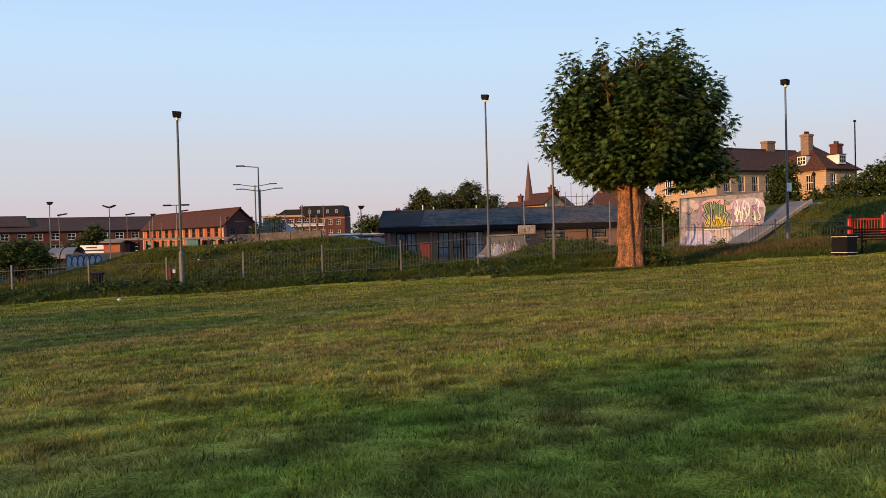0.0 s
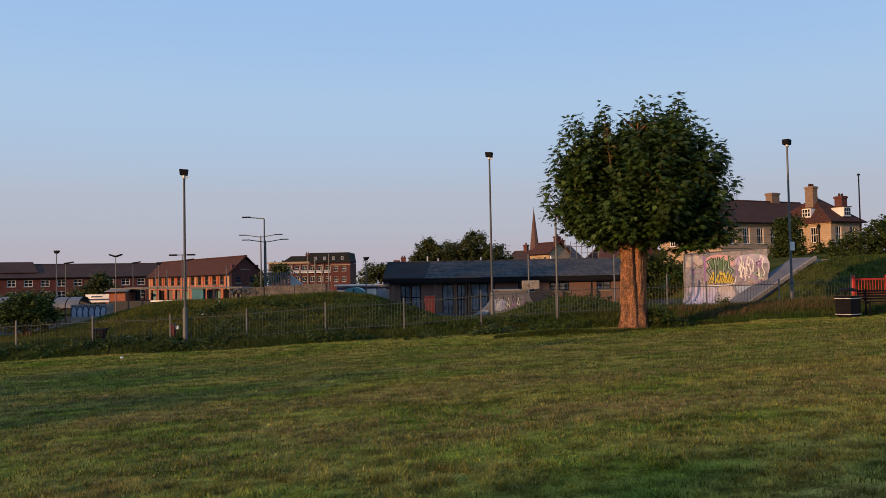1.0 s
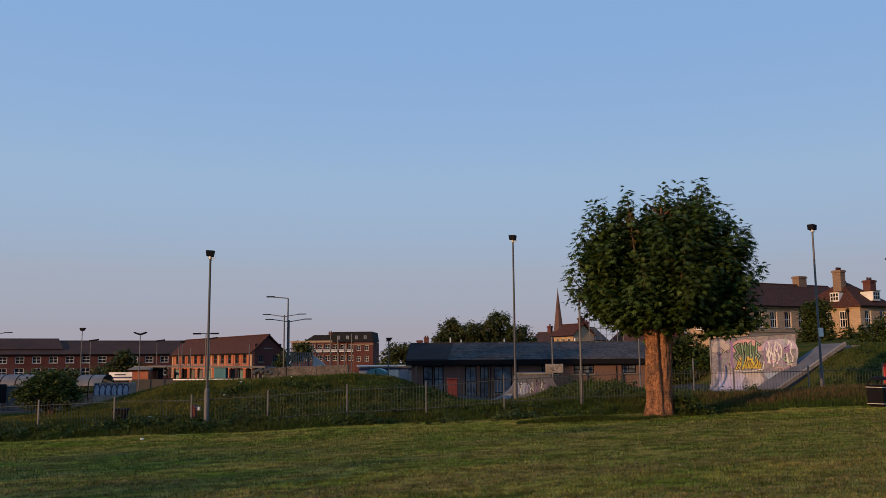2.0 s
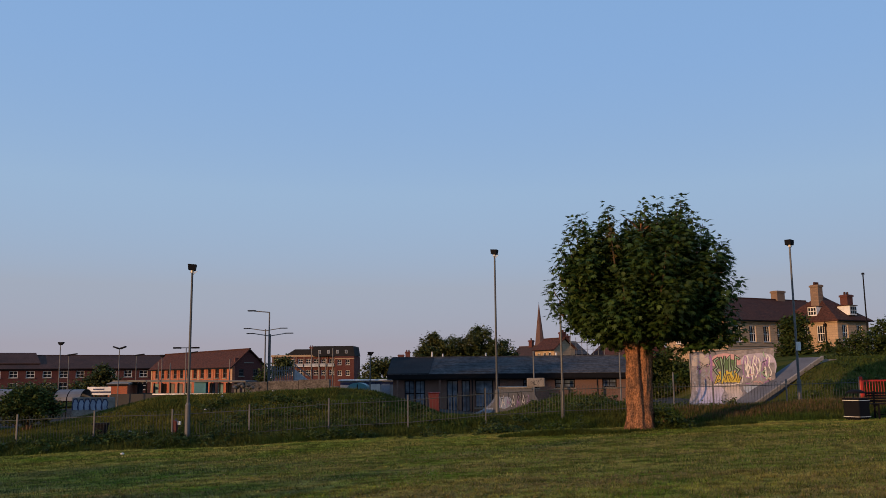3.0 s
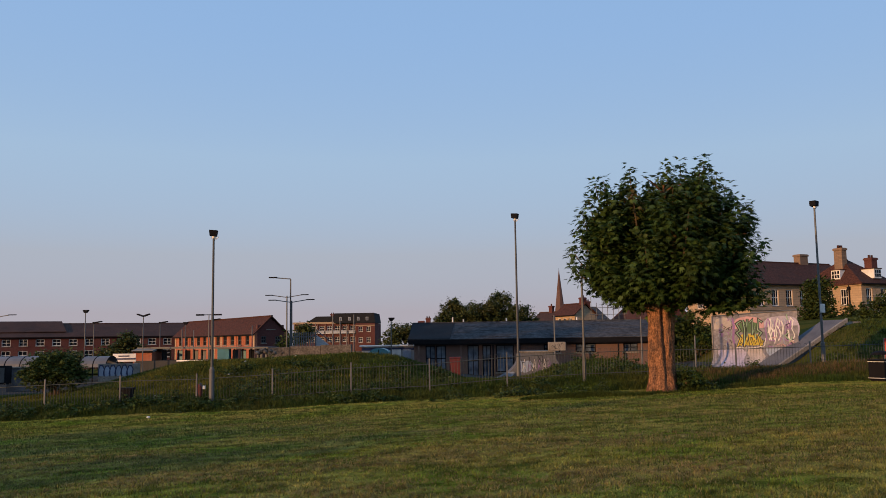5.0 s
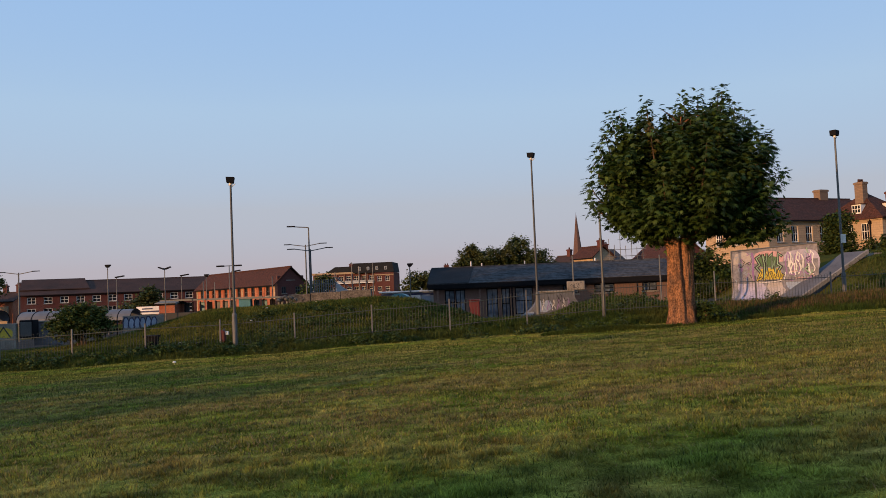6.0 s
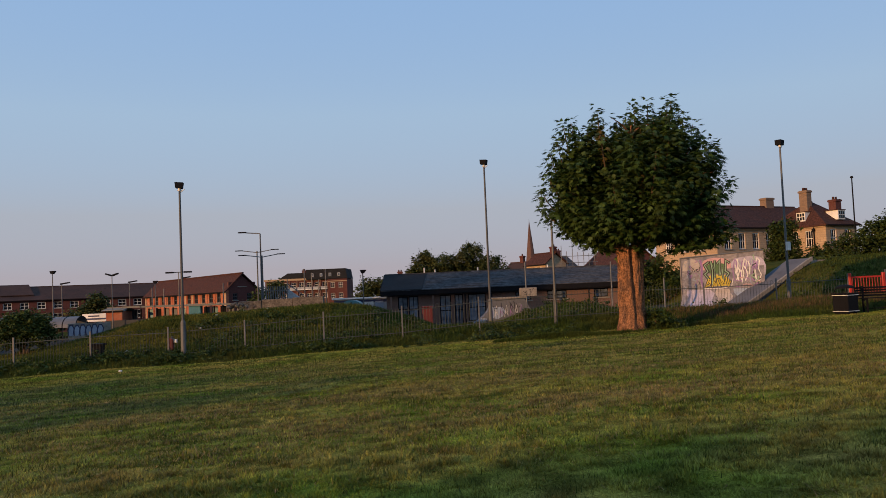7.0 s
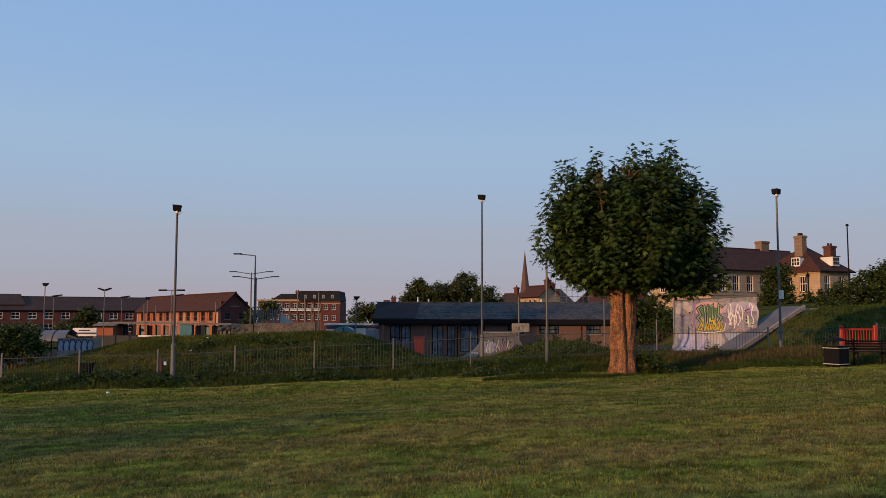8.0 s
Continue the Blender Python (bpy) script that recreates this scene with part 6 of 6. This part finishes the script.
def long_grass():
    r = np.random.default_rng(21)
    n = 120000
    x = r.random(n) * 40 - 20
    e = lawn_edge(x)
    f = fence_y(x)
    y = e - 0.1 + r.random(n) * (f - e + 1.5)
    k = patchy(x, y, 1.3, 0.6, 8)
    tall = (0.1 + 0.2 * r.random(n)) * (0.5 + 0.8 * k) * smooth(-0.1, 0.35, y - e) * np.where(x > 6.5, 0.6, 0.85)
    blades("long_grass", TALL, x, y, tall + 0.05, 0.012 + 0.01 * r.random(n), r.normal(0.35, 0.25, n), 22, "long unmown grass along the railing fence")
    # ruddy seed heads at the foot of the ramp
    n = 9000
    x = 7.5 + r.random(n) * 9
    y = fence_y(x) - 2.2 + r.random(n) * 2.6
    blades("seed_grass", SEEDHEAD, x, y, 0.1 + 0.22 * r.random(n), np.full(n, 0.012), r.normal(0.2, 0.2, n), 23, "ruddy flowering grass below the ramps")
    n = 190000
    x = r.random(n) * 26 - 26 + 3
    y = 31.5 + r.random(n) * 9.5
    k = patchy(x, y, 1.1, 0.8, 9)
    blades("bank_grass", TALL, x, y, (0.05 + 0.13 * r.random(n)) * (0.3 + 1.1 * k), 0.02 + 0.014 * r.random(n), r.normal(0.4, 0.3, n), 24, "rough tussocky grass on the bank", seg=1)
    n = 120000
    x = -21 + r.random(n) * 15.5
    y = 32.0 + r.random(n) * 8.0
    keep = r.random(n) < 1.0 - 0.75 * smooth(-12.5, -7.5, x)
    x, y = x[keep], y[keep]
    blades("dry_bank_grass", DRYBANK, x, y, 0.05 + 0.12 * r.random(len(x)), 0.024 + 0.014 * r.random(len(x)), r.normal(0.6, 0.4, len(x)), 27, "yellowing dry grass on the end of the bank", seg=1)
    n = 80000
    x = 2 + r.random(n) * 26
    y = 33 + r.random(n) * 13
    keep = ~((x > 10.8) & (x < 16.2) & (y > 41.5)) & ~((x > 13) & (x < 18.6) & (y > 43.6)) & ~((x > -0.5) & (x < 3.3) & (y > 40))
    x, y = x[keep], y[keep]
    blades("bank_grass", TALL, x, y, 0.06 + 0.16 * r.random(len(x)), 0.02 + 0.014 * r.random(len(x)), r.normal(0.4, 0.3, len(x)), 25, "rough tussocky grass on the bank by the ramps", seg=1)
    # tufts in front of the tree and round its foot
    for cx, cy, rx, ry, num, h, s in ((2.9, 26.7, 2.0, 0.28, 15000, 0.2, 31), (6.4, 28.0, 0.55, 0.4, 3200, 0.3, 32), (8.0, 28.4, 1.3, 0.35, 4500, 0.18, 33), (5.3, 27.6, 0.8, 0.3, 1200, 0.15, 34)):
        a, d = r.random(num) * 6.283, np.sqrt(r.random(num))
        x, y = cx + rx * d * np.cos(a), cy + ry * d * np.sin(a)
        blades("grass_tuft", TALL, x, y, h * (0.4 + 0.8 * r.random(num)) * (1.1 - 0.6 * d), 0.012 + 0.01 * r.random(num), r.normal(0.4, 0.3, num), s, "dark uncut tuft of grass near the tree")


def weeds(name, x0, x1, y0, y1, count, seed, label, size=0.085):
    """Low broad-leaved growth among the grass, in clumps on the ground."""
    r = np.random.default_rng(seed)
    n = 70
    x, y = x0 + r.random(n) * (x1 - x0), y0 + r.random(n) * (y1 - y0)
    z = height(x, y)
    lobes = [(a, b, c + 0.06, 0.2 + 0.35 * u, 0.2 + 0.3 * u, 0.1 + 0.22 * v) for a, b, c, u, v in zip(x, y, z, r.random(n), r.random(n))]
    ob = leaf_cloud(name, BUSH, lobes, count, size, seed, 0.2)
    tagged(ob, label, "weeds", kind="stuff")


def lawn_tufts():
    """Darker, longer tufts and sparse dry spots that break up the mown field."""
    r = np.random.default_rng(91)
    c, per = 1600, 34
    y = np.sqrt(3.2**2 + r.random(c) * (27.0**2 - 3.2**2))
    x = (r.random(c) * 2 - 1) * (0.60 * y + 0.6)
    own = np.repeat(np.arange(c), per)
    spread = (0.05 + 0.12 * r.random(c) + 0.006 * y)[own]
    px, py = x[own] + r.normal(size=c * per) * spread * 2.2, y[own] + r.normal(size=c * per) * spread * 0.6
    blades("lawn_tuft", TALL, px, py, 0.03 + 0.05 * r.random(c * per), 0.006 + 0.0006 * py, r.normal(0.5, 0.4, c * per), 92, "darker longer tufts in the mown lawn", seg=1)
    c, per = 800, 40
    y = np.sqrt(3.2**2 + r.random(c) * (24.0**2 - 3.2**2))
    x = (r.random(c) * 2 - 1) * (0.60 * y + 0.6)
    own = np.repeat(np.arange(c), per)
    spread = (0.06 + 0.14 * r.random(c) + 0.006 * y)[own]
    px, py = x[own] + r.normal(size=c * per) * spread * 1.6, y[own] + r.normal(size=c * per) * spread * 0.6
    blades("dry_spot", STRAW, px, py, 0.012 + 0.02 * r.random(c * per), 0.006 + 0.0005 * py, 0.8 + r.random(c * per) * 2.0, 93, "thin patches of dry cut grass on the lawn", seg=1)


lawn_grass()
lawn_tufts()
long_grass()
weeds("bank_weeds", -11, -1.5, 32, 37.5, 9000, 81, "dark nettles and docks on the bank")
weeds("bank_weeds", -19, -7, 28.7, 30.1, 9000, 82, "dark weeds along the railing foot")
weeds("bank_weeds", 2.5, 10.5, 33, 39, 9000, 83, "dark nettles on the mound by the small ramp")
weeds("fence_weeds", -9, 4, 28.6, 31.5, 9000, 84, "low weeds in the long grass by the railings")
weeds("fence_weeds", -20, -6, 28.4, 29.8, 10000, 87, "dark leafy weeds along the mown edge")
weeds("tree_weeds", 6.0, 7.1, 27.7, 28.4, 900, 85, "leafy shoots at the foot of the tree", 0.07)
weeds("bank_weeds", 15, 24, 36, 46, 6000, 86, "low weeds over the grass bank by the ramps")


# ---- small litter and flower heads ----
def scrap(loc, size, seed, label, name="litter_scrap", category="litter"):
    r = random.Random(seed)
    bm = bmesh.new()
    bmesh.ops.create_icosphere(bm, subdivisions=2, radius=size)
    for v in bm.verts:
        v.co *= 1 + 0.35 * noise.noise(v.co * 9 + Vector((seed, 0, 0)))
        v.co.z *= 0.6
    ob = mesh_object(name, bm, WHITEP)
    ob.matrix_world = pose(*loc)
    tagged(ob, label, category, "white litter scraps")


q = (-10.36, 26.00, -0.53)
scrap((q[0], q[1], float(height(q[0], q[1])) + 0.04), 0.06, 1, "crumpled white scrap on the mown grass")
for i, q in enumerate(((-12.33, 31.50, 0.34), (-11.47, 30.90, -0.12), (-10.64, 35.00, 0.49), (-10.54, 37.00, 0.72), (-8.79, 39.00, 1.01))):
    scrap((q[0], q[1], float(height(q[0], q[1])) + 0.12), 0.07 if i == 0 else 0.05, 5 + i, "pale scrap caught in the rough bank grass")
